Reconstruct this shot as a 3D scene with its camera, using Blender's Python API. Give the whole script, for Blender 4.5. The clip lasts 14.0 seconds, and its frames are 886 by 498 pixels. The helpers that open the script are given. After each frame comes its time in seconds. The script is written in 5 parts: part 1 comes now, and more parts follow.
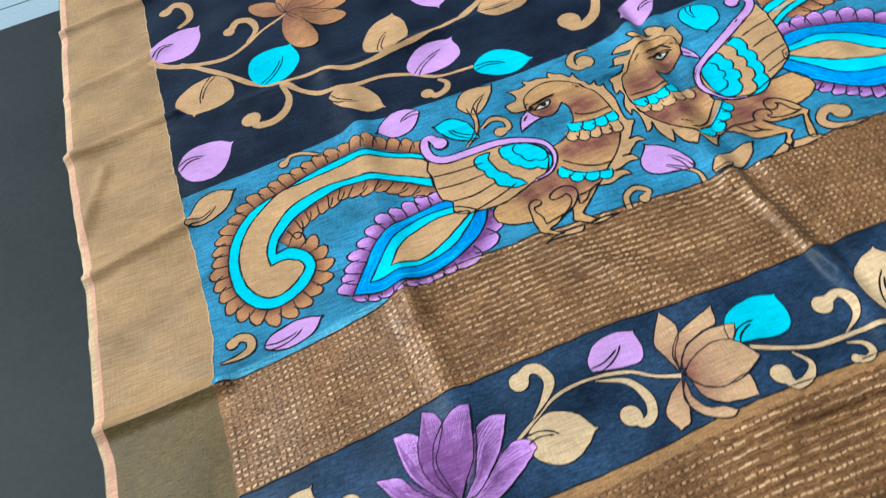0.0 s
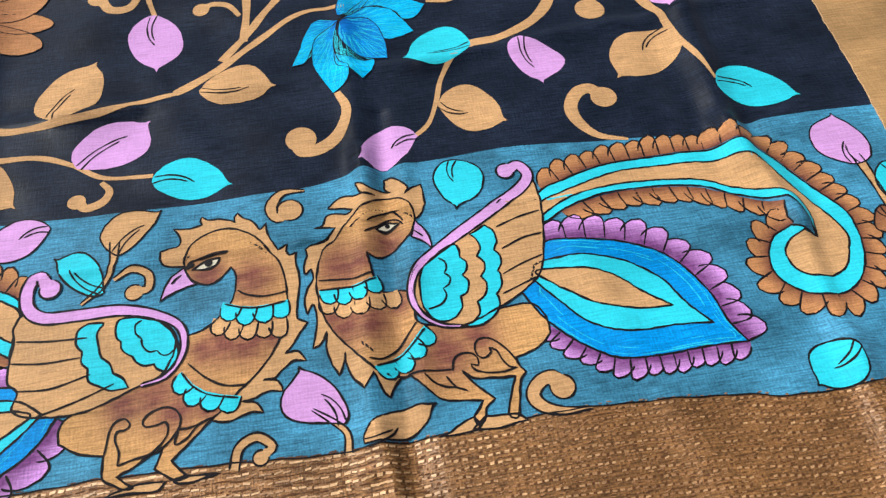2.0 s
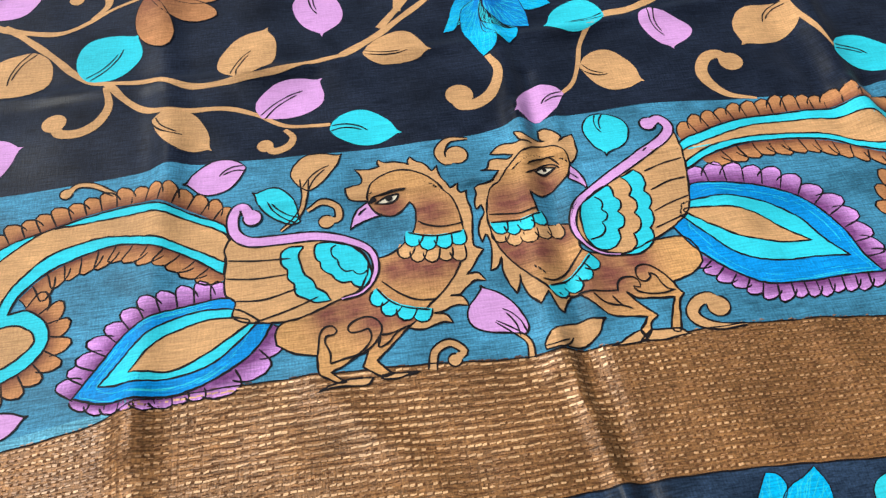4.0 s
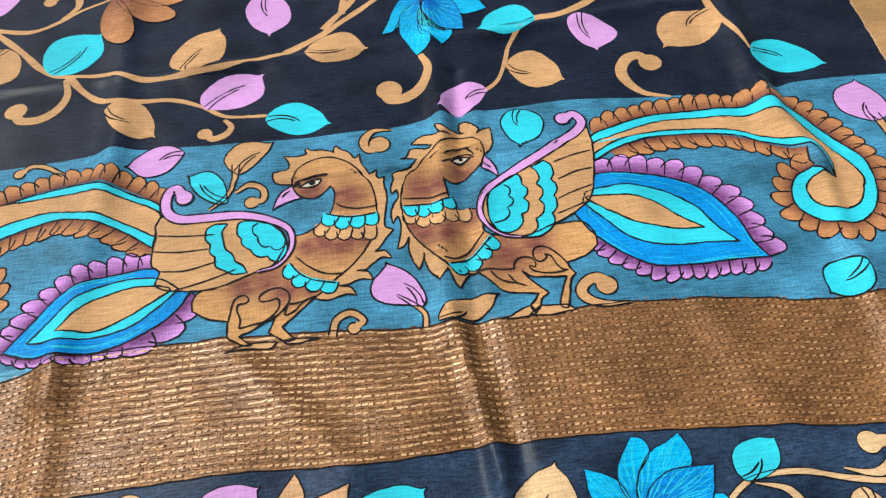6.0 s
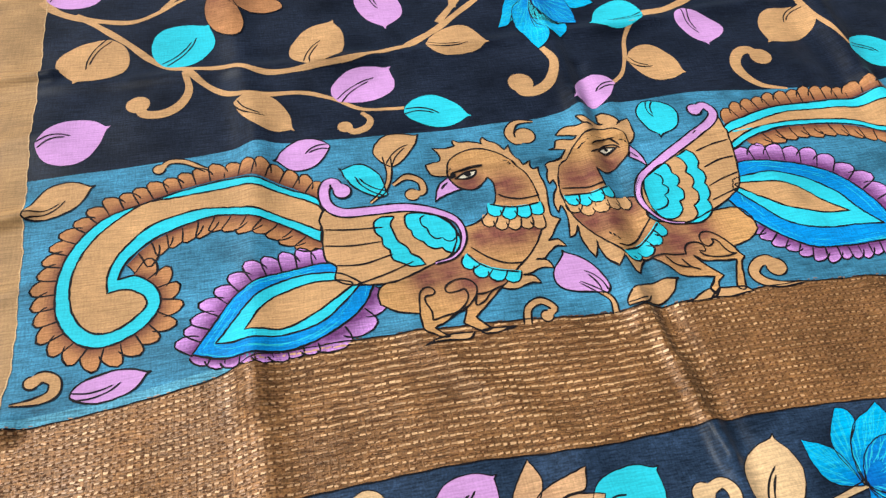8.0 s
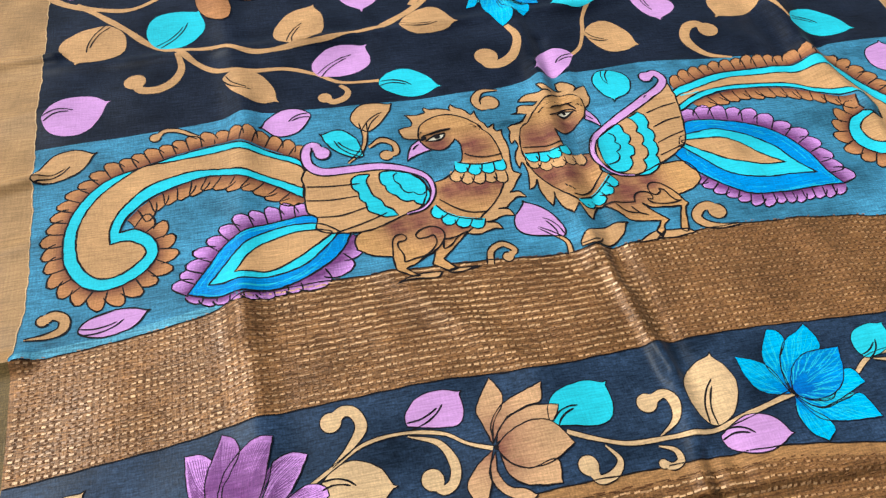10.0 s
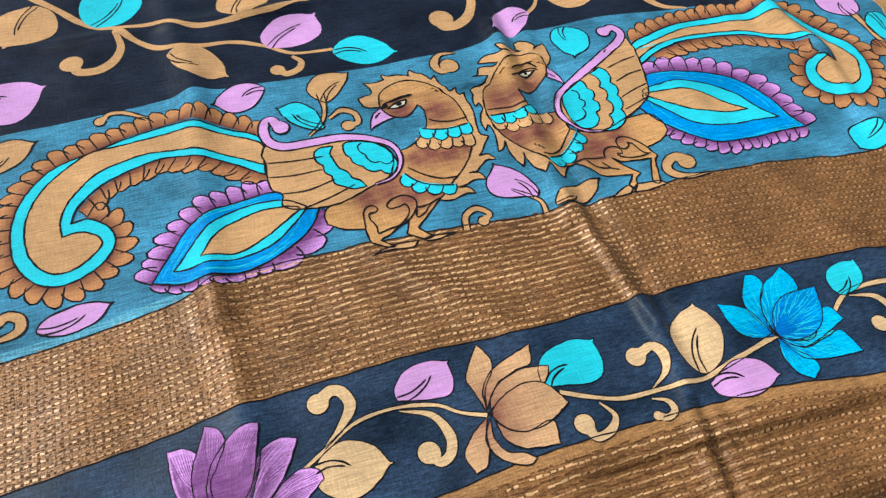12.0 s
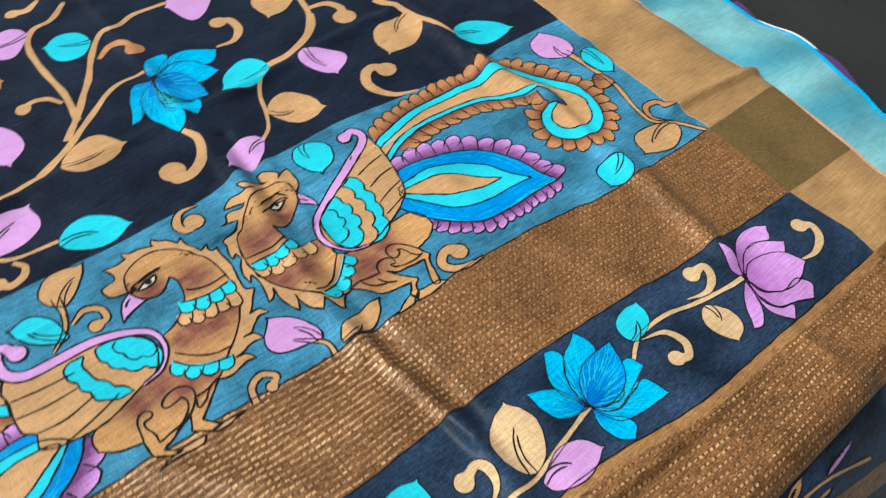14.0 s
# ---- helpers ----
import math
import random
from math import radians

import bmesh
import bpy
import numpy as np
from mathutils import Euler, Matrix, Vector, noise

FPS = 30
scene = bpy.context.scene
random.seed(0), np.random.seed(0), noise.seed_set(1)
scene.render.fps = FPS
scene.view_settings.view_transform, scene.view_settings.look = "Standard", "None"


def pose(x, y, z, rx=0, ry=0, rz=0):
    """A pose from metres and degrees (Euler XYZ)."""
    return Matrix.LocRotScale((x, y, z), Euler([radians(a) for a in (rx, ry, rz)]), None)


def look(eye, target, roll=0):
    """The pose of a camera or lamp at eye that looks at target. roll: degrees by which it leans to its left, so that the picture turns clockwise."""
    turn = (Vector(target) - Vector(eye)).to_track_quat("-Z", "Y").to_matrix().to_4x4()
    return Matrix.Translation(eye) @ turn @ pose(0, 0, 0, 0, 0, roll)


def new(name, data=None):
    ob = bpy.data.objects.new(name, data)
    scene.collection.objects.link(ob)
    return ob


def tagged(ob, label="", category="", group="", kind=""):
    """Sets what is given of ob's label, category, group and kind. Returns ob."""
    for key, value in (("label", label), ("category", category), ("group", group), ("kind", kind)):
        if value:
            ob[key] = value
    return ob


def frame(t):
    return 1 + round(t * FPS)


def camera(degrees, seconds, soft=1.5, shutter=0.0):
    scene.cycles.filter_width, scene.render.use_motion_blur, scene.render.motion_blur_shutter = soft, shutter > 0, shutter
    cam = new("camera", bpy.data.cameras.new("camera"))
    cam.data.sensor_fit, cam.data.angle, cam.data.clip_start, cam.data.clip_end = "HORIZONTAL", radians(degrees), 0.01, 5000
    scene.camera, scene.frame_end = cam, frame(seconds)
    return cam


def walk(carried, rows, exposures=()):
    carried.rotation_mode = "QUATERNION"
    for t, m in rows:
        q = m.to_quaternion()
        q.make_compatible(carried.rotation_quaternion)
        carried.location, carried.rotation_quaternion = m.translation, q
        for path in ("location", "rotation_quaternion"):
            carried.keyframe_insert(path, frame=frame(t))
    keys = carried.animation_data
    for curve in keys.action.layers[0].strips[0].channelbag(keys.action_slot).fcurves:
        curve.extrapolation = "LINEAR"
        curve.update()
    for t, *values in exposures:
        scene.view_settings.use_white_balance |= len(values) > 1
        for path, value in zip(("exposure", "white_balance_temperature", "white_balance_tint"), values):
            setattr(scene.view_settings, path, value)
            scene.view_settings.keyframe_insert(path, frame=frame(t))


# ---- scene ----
cam = camera(62.0, 14.0, 1.35, 0.2)
PATH = [
    (0, (0.188, -0.379, 0.563), (0.327, 0.833, -1.021), -15.5),
    (0.5, (0.259, -0.265, 0.553), (0.383, 0.953, -1.028), -12.2),
    (1, (0.298, -0.157, 0.521), (0.62, 0.943, -1.118), -3.5),
    (1.5, (0.404, -0.147, 0.517), (0.684, 0.908, -1.159), 1.1),
    (2, (0.528, -0.147, 0.508), (0.734, 0.904, -1.182), 0.7),
    (2.5, (0.512, -0.149, 0.5), (0.688, 0.89, -1.2), 0.2),
    (2.7, (0.471, -0.159, 0.506), (0.629, 0.882, -1.194), -0.4),
    (4.8, (0.387, -0.239, 0.541), (0.542, 0.872, -1.114), -1.1),
    (5, (0.425, -0.245, 0.545), (0.574, 0.863, -1.114), -1.2),
    (5.5, (0.484, -0.272, 0.531), (0.605, 0.856, -1.115), -1.9),
    (6, (0.49, -0.287, 0.543), (0.576, 0.861, -1.093), -2.9),
    (6.5, (0.476, -0.273, 0.55), (0.54, 0.886, -1.079), -4.2),
    (7, (0.383, -0.256, 0.55), (0.508, 0.903, -1.075), -2.0),
    (7.5, (0.321, -0.265, 0.55), (0.533, 0.867, -1.085), 1.6),
    (8, (0.261, -0.263, 0.54), (0.563, 0.853, -1.093), 4.6),
    (8.5, (0.243, -0.294, 0.555), (0.578, 0.832, -1.063), 5.0),
    (8.7, (0.265, -0.313, 0.566), (0.594, 0.831, -1.041), 4.3),
    (10.8, (0.268, -0.356, 0.555), (0.579, 0.775, -1.065), 3.4),
    (11, (0.25, -0.345, 0.553), (0.584, 0.77, -1.073), 3.7),
    (11.5, (0.237, -0.341, 0.542), (0.644, 0.736, -1.094), 5.3),
    (12, (0.244, -0.343, 0.539), (0.685, 0.712, -1.101), 5.4),
    (12.5, (0.307, -0.375, 0.558), (0.773, 0.683, -1.073), 4.7),
    (13, (0.362, -0.434, 0.571), (0.822, 0.65, -1.046), 2.4),
    (13.5, (0.364, -0.412, 0.562), (0.901, 0.687, -1.021), 0.6),
    (14, (0.341, -0.29, 0.566), (1.177, 0.644, -0.993), 2.9),
]
walk(cam, [(t, look(eye, target, roll)) for t, eye, target, roll in PATH],
     [(0, 0.1, 5330, -5), (1.5, 0.09, 6120, 3), (2.7, 0.09, 6400, 5), (8.5, 0.09, 6350, 4), (11, 0.06, 6200, 2), (13, 0.06, 6200, 1), (14, 0.08, 6220, 0)])
from mathutils import geometry

# ---- light ----
world = bpy.data.worlds.new("world")
scene.world = world
world.use_nodes = True
wn = world.node_tree
bg = wn.nodes["Background"]
sky = wn.nodes.new("ShaderNodeTexSky")
sky.sky_type = "NISHITA"
sky.sun_disc = False
sky.sun_elevation = radians(50)
sky.sun_rotation = radians(-52)
sky.air_density = 1.0
sky.dust_density = 3.0
wn.links.new(sky.outputs[0], bg.inputs[0])
bg.inputs[1].default_value = 0.135
sun = new("sun", bpy.data.lights.new("sun", "SUN"))
sun.data.energy = 3.6
sun.data.angle = radians(9)
sun.data.color = (1.0, 0.97, 0.93)
sun.matrix_world = look((-1.1, 1.35, 2.35), (0.5, 0.1, 0))

# ---- materials ----
MATS = {}


def silk(name, main, second=None, rough=0.6, metal=0.0, grain=0.3, slub=(48, 750), sheen=0.02, bump=0.25, blotch=0.16, gloss=0.07):
    """Hand-painted silk: slubby threads along x, finer ones across, uneven dye, a second dye where "tone" is high."""
    m = bpy.data.materials.new(name)
    m.use_nodes = True
    nt = m.node_tree
    n, link = nt.nodes, nt.links.new
    out = n["Principled BSDF"]
    tc = n.new("ShaderNodeTexCoord")

    def streak(sx, sy, detail=3):
        mp = n.new("ShaderNodeMapping")
        mp.inputs["Scale"].default_value = (sx, sy, 30)
        tx = n.new("ShaderNodeTexNoise")
        tx.inputs["Scale"].default_value = 1.0
        tx.inputs["Detail"].default_value = detail
        link(tc.outputs["Object"], mp.inputs[0])
        link(mp.outputs[0], tx.inputs["Vector"])
        return tx.outputs["Fac"]

    def ranged(v, lo, hi, a=0.3, b=0.7):
        r = n.new("ShaderNodeMapRange")
        for i, x in zip((1, 2, 3, 4), (a, b, lo, hi)):
            r.inputs[i].default_value = x
        link(v, r.inputs[0])
        return r.outputs[0]

    def times(a, b, op="MULTIPLY"):
        r = n.new("ShaderNodeMath")
        r.operation = op
        for sock, v in zip(r.inputs, (a, b)):
            if isinstance(v, float):
                sock.default_value = v
            else:
                link(v, sock)
        return r.outputs[0]

    weft, warp, dye = streak(*slub), streak(slub[1], slub[0] * 1.5), streak(14, 18, 4)
    strokes = streak(60, 130, 2)
    speck = streak(620, 620, 1)
    value = times(ranged(speck, 1 - grain * 0.5, 1 + grain * 0.5), times(times(ranged(weft, 1 - grain, 1 + grain), ranged(warp, 1 - grain * 0.5, 1 + grain * 0.5)), ranged(dye, 1 - blotch, 1 + blotch)))
    colour = n.new("ShaderNodeRGB")
    colour.outputs[0].default_value = (*main, 1)
    source = colour.outputs[0]
    if second:
        at = n.new("ShaderNodeAttribute")
        at.attribute_name = "tone"
        mix = n.new("ShaderNodeMix")
        mix.data_type = "RGBA"
        mix.inputs[6].default_value = (*main, 1)
        mix.inputs[7].default_value = (*second, 1)
        mix.clamp_factor = True
        link(times(at.outputs["Fac"], ranged(strokes, 0.8, 1.2)), mix.inputs[0])
        source = mix.outputs[2]
    vm = n.new("ShaderNodeVectorMath")
    vm.operation = "SCALE"
    link(source, vm.inputs[0])
    link(value, vm.inputs["Scale"])
    link(vm.outputs[0], out.inputs["Base Color"])
    out.inputs["Metallic"].default_value = metal
    link(ranged(dye, rough - 0.06, rough + 0.08), out.inputs["Roughness"])
    out.inputs["Sheen Weight"].default_value = sheen
    out.inputs["Sheen Roughness"].default_value = 0.4
    out.inputs["Specular IOR Level"].default_value = gloss
    if bump:
        bp = n.new("ShaderNodeBump")
        bp.inputs["Strength"].default_value = bump
        bp.inputs["Distance"].default_value = 0.0006
        link(times(weft, warp, "ADD"), bp.inputs["Height"])
        link(bp.outputs[0], out.inputs["Normal"])
    MATS[name] = m
    return m


navy = silk("navy_silk", (0.0100, 0.0140, 0.0255), rough=0.38, grain=0.5, blotch=0.4, gloss=0.05)
slate = silk("slate_silk", (0.018, 0.033, 0.062), rough=0.4, grain=0.5, slub=(110, 700), blotch=0.65, gloss=0.085)
azure = silk("azure_silk", (0.046, 0.182, 0.288), rough=0.55, grain=0.4, slub=(55, 750), blotch=0.46, gloss=0.07)
border_gold = silk("border_tissue", (0.335, 0.190, 0.079), rough=0.5, metal=0.0, grain=0.22, slub=(35, 600), blotch=0.22, gloss=0.12)
band_gold = silk("band_tissue", (0.192, 0.089, 0.031), rough=0.42, metal=0.12, grain=0.55, slub=(70, 650), bump=0.7, blotch=0.25, gloss=0.2)
olive = silk("crossed_tissue", (0.125, 0.080, 0.028), rough=0.5, grain=0.35, slub=(90, 1000), bump=0.4, gloss=0.12)
pale_azure = silk("pale_azure_silk", (0.085, 0.27, 0.37), rough=0.55, grain=0.5, slub=(45, 700), blotch=0.3)
strip_gold = silk("strip_tissue", (0.29, 0.145, 0.054), rough=0.5, grain=0.4, slub=(90, 900), bump=0.5, gloss=0.15)
selvedge = silk("selvedge_thread", (0.60, 0.31, 0.19), rough=0.6, grain=0.2)
zari = silk("zari_thread", (0.60, 0.35, 0.165), (0.27, 0.125, 0.048), rough=0.45, metal=0.05, grain=0.3, bump=0.1, gloss=0.4)
# brown thread; in the bands its colour also stands for shade between floats
shade_thread = silk("brown_thread_and_shade", (0.105, 0.044, 0.018), rough=0.6, grain=0.2)
cream = silk("cream_dye", (0.55, 0.365, 0.195), grain=0.28 * 0.82)
tan = silk("tan_dye", (0.47, 0.265, 0.120), (0.32, 0.14, 0.05), grain=0.26 * 0.82)
rust = silk("rust_dye", (0.41, 0.185, 0.075), (0.125, 0.040, 0.028), grain=0.31 * 0.82)
umber = silk("umber_dye", (0.47, 0.250, 0.096), (0.17, 0.058, 0.042), grain=0.35 * 0.82)
blush = silk("blush_dye", (0.50, 0.29, 0.15), (0.17, 0.058, 0.040), grain=0.31 * 0.82)
cyan = silk("cyan_dye", (0.035, 0.48, 0.58), (0.005, 0.38, 0.64), grain=0.18 * 0.82, blotch=0.12)
blue = silk("blue_dye", (0.008, 0.36, 0.66), (0.003, 0.10, 0.40), grain=0.37 * 0.82)
deep = silk("deep_blue_dye", (0.006, 0.21, 0.54), (0.004, 0.085, 0.35), grain=0.37 * 0.82)
lav = silk("lavender_dye", (0.52, 0.265, 0.53), (0.48, 0.18, 0.54), grain=0.16 * 0.82, blotch=0.1)
lilac = silk("lilac_dye", (0.52, 0.25, 0.56), (0.30, 0.085, 0.33), grain=0.26 * 0.82)
plum = silk("plum_dye", (0.55, 0.26, 0.60), (0.15, 0.046, 0.16), grain=0.37 * 0.82)
plum_line = silk("dark_plum_dye", (0.17, 0.06, 0.19), grain=0.2 * 0.82)
white = silk("white_dye", (0.58, 0.52, 0.40), grain=0.1)
black = silk("kalam_black", (0.010, 0.008, 0.009), grain=0.2)
# the second, paler teal stands for sheen on the folds
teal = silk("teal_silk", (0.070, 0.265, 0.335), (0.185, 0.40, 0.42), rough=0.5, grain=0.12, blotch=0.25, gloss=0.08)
trim_blue = silk("bright_blue_edge", (0.0, 0.45, 0.95), rough=0.5, grain=0.1)
plain_white = silk("white_cotton", (0.78, 0.78, 0.80), rough=0.7, grain=0.1)
purple = silk("purple_silk", (0.10, 0.04, 0.14), rough=0.5, grain=0.2)


def plain(name, main, rough, amount, scale, bump=0.0):
    m = bpy.data.materials.new(name)
    m.use_nodes = True
    n, link = m.node_tree.nodes, m.node_tree.links.new
    out = n["Principled BSDF"]
    tc = n.new("ShaderNodeTexCoord")
    a, b = n.new("ShaderNodeTexNoise"), n.new("ShaderNodeTexNoise")
    a.inputs["Scale"].default_value, b.inputs["Scale"].default_value = scale, scale * 25
    a.inputs["Detail"].default_value = b.inputs["Detail"].default_value = 5
    add = n.new("ShaderNodeMath")
    add.operation = "ADD"
    for t in (a, b):
        link(tc.outputs["Object"], t.inputs["Vector"])
    link(a.outputs["Fac"], add.inputs[0])
    link(b.outputs["Fac"], add.inputs[1])
    r = n.new("ShaderNodeMapRange")
    for i, x in zip((1, 2, 3, 4), (0.6, 1.4, 1 - amount, 1 + amount)):
        r.inputs[i].default_value = x
    link(add.outputs[0], r.inputs[0])
    vm = n.new("ShaderNodeVectorMath")
    vm.operation = "SCALE"
    vm.inputs[0].default_value = main
    link(r.outputs[0], vm.inputs["Scale"])
    link(vm.outputs[0], out.inputs["Base Color"])
    out.inputs["Roughness"].default_value = rough
    out.inputs["Specular IOR Level"].default_value = 0.06
    if bump:
        bp = n.new("ShaderNodeBump")
        bp.inputs["Strength"].default_value = bump
        bp.inputs["Distance"].default_value = 0.001
        link(b.outputs["Fac"], bp.inputs["Height"])
        link(bp.outputs[0], out.inputs["Normal"])
    return m


table_top = plain("table_laminate", (0.024, 0.025, 0.024), 0.5, 0.25, 6, 0.15)
floor_tile = plain("floor_tile", (0.32, 0.37, 0.385), 0.35, 0.12, 3)
# for the added, unseen walls; kept dim so they bounce little light
sky_block_grey = plain("sky_block_grey", (0.20, 0.195, 0.18), 0.8, 0.1, 2)
joint_grey = plain("joint_mortar", (0.30, 0.32, 0.33), 0.8, 0.15, 8)

# ---- the cloth's lie, in millimetres ----
# soft creases: x0, y0, x1, y1, height, half width
CREASES = [
    (545, 700, 535, 260, 3.2, 11), (535, 260, 512, 20, 2.6, 8), (520, 20, 536, -110, 3.6, 7), (540, -110, 520, -310, 3.0, 8),
    (556, 300, 536, 0, -2.6, 8), (571, 250, 556, 60, 1.6, 7), (545, 0, 560, -200, -2.4, 9),
    (170, 700, 205, 260, 3.5, 16), (205, 260, 190, 10, 3.0, 14), (190, 10, 205, -310, 3.5, 14),
    (910, 700, 868, 250, 4.6, 13), (868, 250, 886, 150, 3.6, 10), (886, 150, 872, 20, 3.4, 10), (893, 250, 915, 170, -2.4, 8), (880, 20, 860, -120, 5.0, 13), (835, 700, 845, 250, -3.0, 18),
    (-130, 372, 300, 368, 1.8, 9), (300, 368, 640, 385, 1.8, 9), (640, 385, 1000, 425, 2.0, 10), (280, 198, 480, 196, 1.3, 3.2), (480, 196, 560, 214, 1.2, 3.2), (560, 214, 760, 196, 1.0, 3.2),
    (-150, 374, -8, 388, 5.0, 8), (-130, 174, -8, 202, 4.5, 8), (-125, -4, -2, -4, 5.0, 8), (-150, 652, -10, 668, 4.5, 8), (-140, 500, -10, 530, 2.5, 9), (-120, 240, -90, 330, 2.0, 8),
    (60, 640, 480, 470, 1.5, 22), (330, 20, 420, -90, 2.2, 14), (700, 130, 760, -110, 2.2, 16), (1002, 44, 1150, 30, 5.5, 7),
    (1000, 190, 1150, 230, 2.0, 14), (538, -205, 532, -310, -3.2, 7), (-130, 90, 0, 120, 1.5, 10), (-135, 280, 0, 300, 1.5, 12),
]


def bend(x, y):
    """Height of the top layer over its mean plane."""
    x, y = np.asarray(x, float), np.asarray(y, float)
    z = np.zeros(np.broadcast(x, y).shape)
    for x0, y0, x1, y1, top, half in CREASES:
        dx, dy = x1 - x0, y1 - y0
        t = np.clip(((x - x0) * dx + (y - y0) * dy) / (dx * dx + dy * dy), -0.08, 1.08)
        d2 = (x - x0 - t * dx) ** 2 + (y - y0 - t * dy) ** 2
        z += 1.6 * top * np.exp(-d2 / (1.1 * half * half))
    z += 0.9 * np.sin(x / 47 + y / 83) * np.sin(y / 61 - x / 130) + 0.5 * np.sin(x / 21 + 2 * np.sin(y / 40))
    # small wrinkles of the silk, long in one direction each
    for k in range(14):
        a, size = 0.6 + 2.1 * math.sin(k * 5.3), 16 + 3.1 * k
        u, w = x * math.cos(a) + y * math.sin(a), y * math.cos(a) - x * math.sin(a)
        z += 0.011 * size * np.sin(u / size * 2.2 + 1.7 * np.sin(w / size / 2.3 + k) + 2 * k) * np.clip(0.35 + np.sin(w / size / 3.1 + 1.3 * k), 0, 1)
    # a pleat along the near gold band, and the drop beside the strong crease
    z -= 6.5 * np.clip((-226 - y - 0.05 * (x - 600)) / 7, 0, 1) * np.clip((800 - x) / 160, 0, 1) * np.clip((x - 380) / 100, 0, 1)
    z -= 9 * np.clip((x - 838 + 0.12 * (y + 230)) / 22, 0, 1) * np.clip((-190 - y) / 40, 0, 1)
    # the near edge rolls over, both selvedges sink, the far edge hangs over the table's rim
    z -= 24 * np.clip((-282 - y) / 30, 0, 1) ** 2
    z -= 16 * np.clip((-102 - 0.04 * y - x) / 30, 0, 1) ** 2
    z -= 12 * np.clip((x - 1112) / 30, 0, 1) ** 2
    z -= 30 * np.clip((y - 775) / 25, 0, 1) ** 2
    return z


def curve_through(pts, step=2.0, corners=(), closed=False):
    """A smooth line through the points; corners stay sharp."""
    p = [np.array(q, float) for q in pts]
    k = len(p)
    out = []
    for i in range(k if closed else k - 1):
        b, c = p[i], p[(i + 1) % k]
        a = p[(i - 1) % k] if (closed or i > 0) else 2 * b - c
        d = p[(i + 2) % k] if (closed or i + 2 < k) else 2 * c - b
        if i in corners:
            a = 2 * b - c
        if (i + 1) % k in corners:
            d = 2 * c - b
        m = max(2, int(np.linalg.norm(c - b) / step))
        for j in range(m):
            t = j / m
            out.append(0.5 * (2 * b + (c - a) * t + (2 * a - 5 * b + 4 * c - d) * t * t + (3 * b - a - 3 * c + d) * t ** 3))
    if not closed:
        out.append(p[-1])
    return np.array(out)


def line_at(knots):
    """Height of a boundary over x, through the knots, smooth."""
    c = curve_through(knots, 5)
    return lambda x: np.interp(x, c[:, 0], c[:, 1])


def mesh_of(name, co, faces, mat, parent=None, smooth=True, tone=None, slots=None, index=None):
    me = bpy.data.meshes.new(name)
    me.from_pydata([tuple(c) for c in co], [], [tuple(f) for f in faces])
    for m in (slots or [mat]):
        me.materials.append(m)
    if index is not None:
        me.polygons.foreach_set("material_index", np.asarray(index, dtype=np.int32))
    if smooth:
        me.polygons.foreach_set("use_smooth", np.ones(len(me.polygons), dtype=bool))
    if tone is not None:
        me.attributes.new("tone", "FLOAT", "POINT").data.foreach_set("value", np.asarray(tone, dtype=np.float32))
    me.update()
    ob = new(name, me)
    if parent:
        ob.parent = parent
    return ob


saree = new("saree")
tagged(saree, "navy silk saree hand-painted with birds and lotuses, gold borders", "saree")

# boundaries between the woven parts, over x or y
PANEL_TOP = line_at([(-160, 243), (60, 247), (203, 256), (300, 253), (465, 251), (535, 259), (668, 264), (785, 255), (869, 248), (900, 256), (1160, 254)])
PANEL_LOW = line_at([(-160, -8), (4, -5), (90, 3), (157, 12), (204, 25), (300, 28), (403, 24), (500, 17), (651, 18), (775, 8), (850, -2), (1160, -2)])
GOLD_LOW = line_at([(-160, -118), (11, -111), (128, -101), (200, -93), (342, -89), (438, -95), (544, -91), (652, -95), (753, -104), (861, -114), (1160, -128)])
DARK_LOW = line_at([(-160, -206), (260, -204), (404, -196), (528, -197), (614, -201), (712, -217), (835, -219), (1160, -222)])
LEFT_IN = line_at([(-330, 4), (-106, 4), (0, 0), (49, 5), (133, 2), (249, -6), (400, -9), (529, -14), (760, -19)])
LEFT_OUT = line_at([(-330, -100), (-67, -104), (0, -112), (176, -117), (382, -135), (701, -141), (760, -141)])
RIGHT_IN = line_at([(-330, 996), (-205, 993), (-119, 987), (-1, 1001), (51, 999), (135, 1003), (232, 1013), (308, 1019), (760, 1050)])
RIGHT_OUT = line_at([(-330, 1085), (-172, 1095), (-125, 1105), (-23, 1129), (32, 1143), (214, 1145), (760, 1175)])


def woven(name, mat, low, high, left, right, label, step=3.0):
    """A woven part of the saree between two boundaries over x and two over y."""
    ym = (low(500) + high(500)) / 2
    width, depth = right(ym) - left(ym), high(500) - low(500)
    a, b = max(2, int(width / step)), max(2, int(depth / step))
    co = np.zeros((b + 1, a + 1, 3))
    for j in range(b + 1):
        v = j / b
        xs = np.linspace(left(ym), right(ym), a + 1)
        for _ in range(2):
            ys = low(xs) * (1 - v) + high(xs) * v
            lo, hi = left(ys), right(ys)
            u = np.linspace(0, 1, a + 1)
            xs = lo * (1 - u) + hi * u
        co[j, :, 0], co[j, :, 1] = xs, ys
    co[..., 2] = bend(co[..., 0], co[..., 1])
    faces = [(j * (a + 1) + i, j * (a + 1) + i + 1, (j + 1) * (a + 1) + i + 1, (j + 1) * (a + 1) + i) for j in range(b) for i in range(a)]
    ob = mesh_of(name, co.reshape(-1, 3) / 1000, faces, mat, saree)
    return tagged(ob, label)


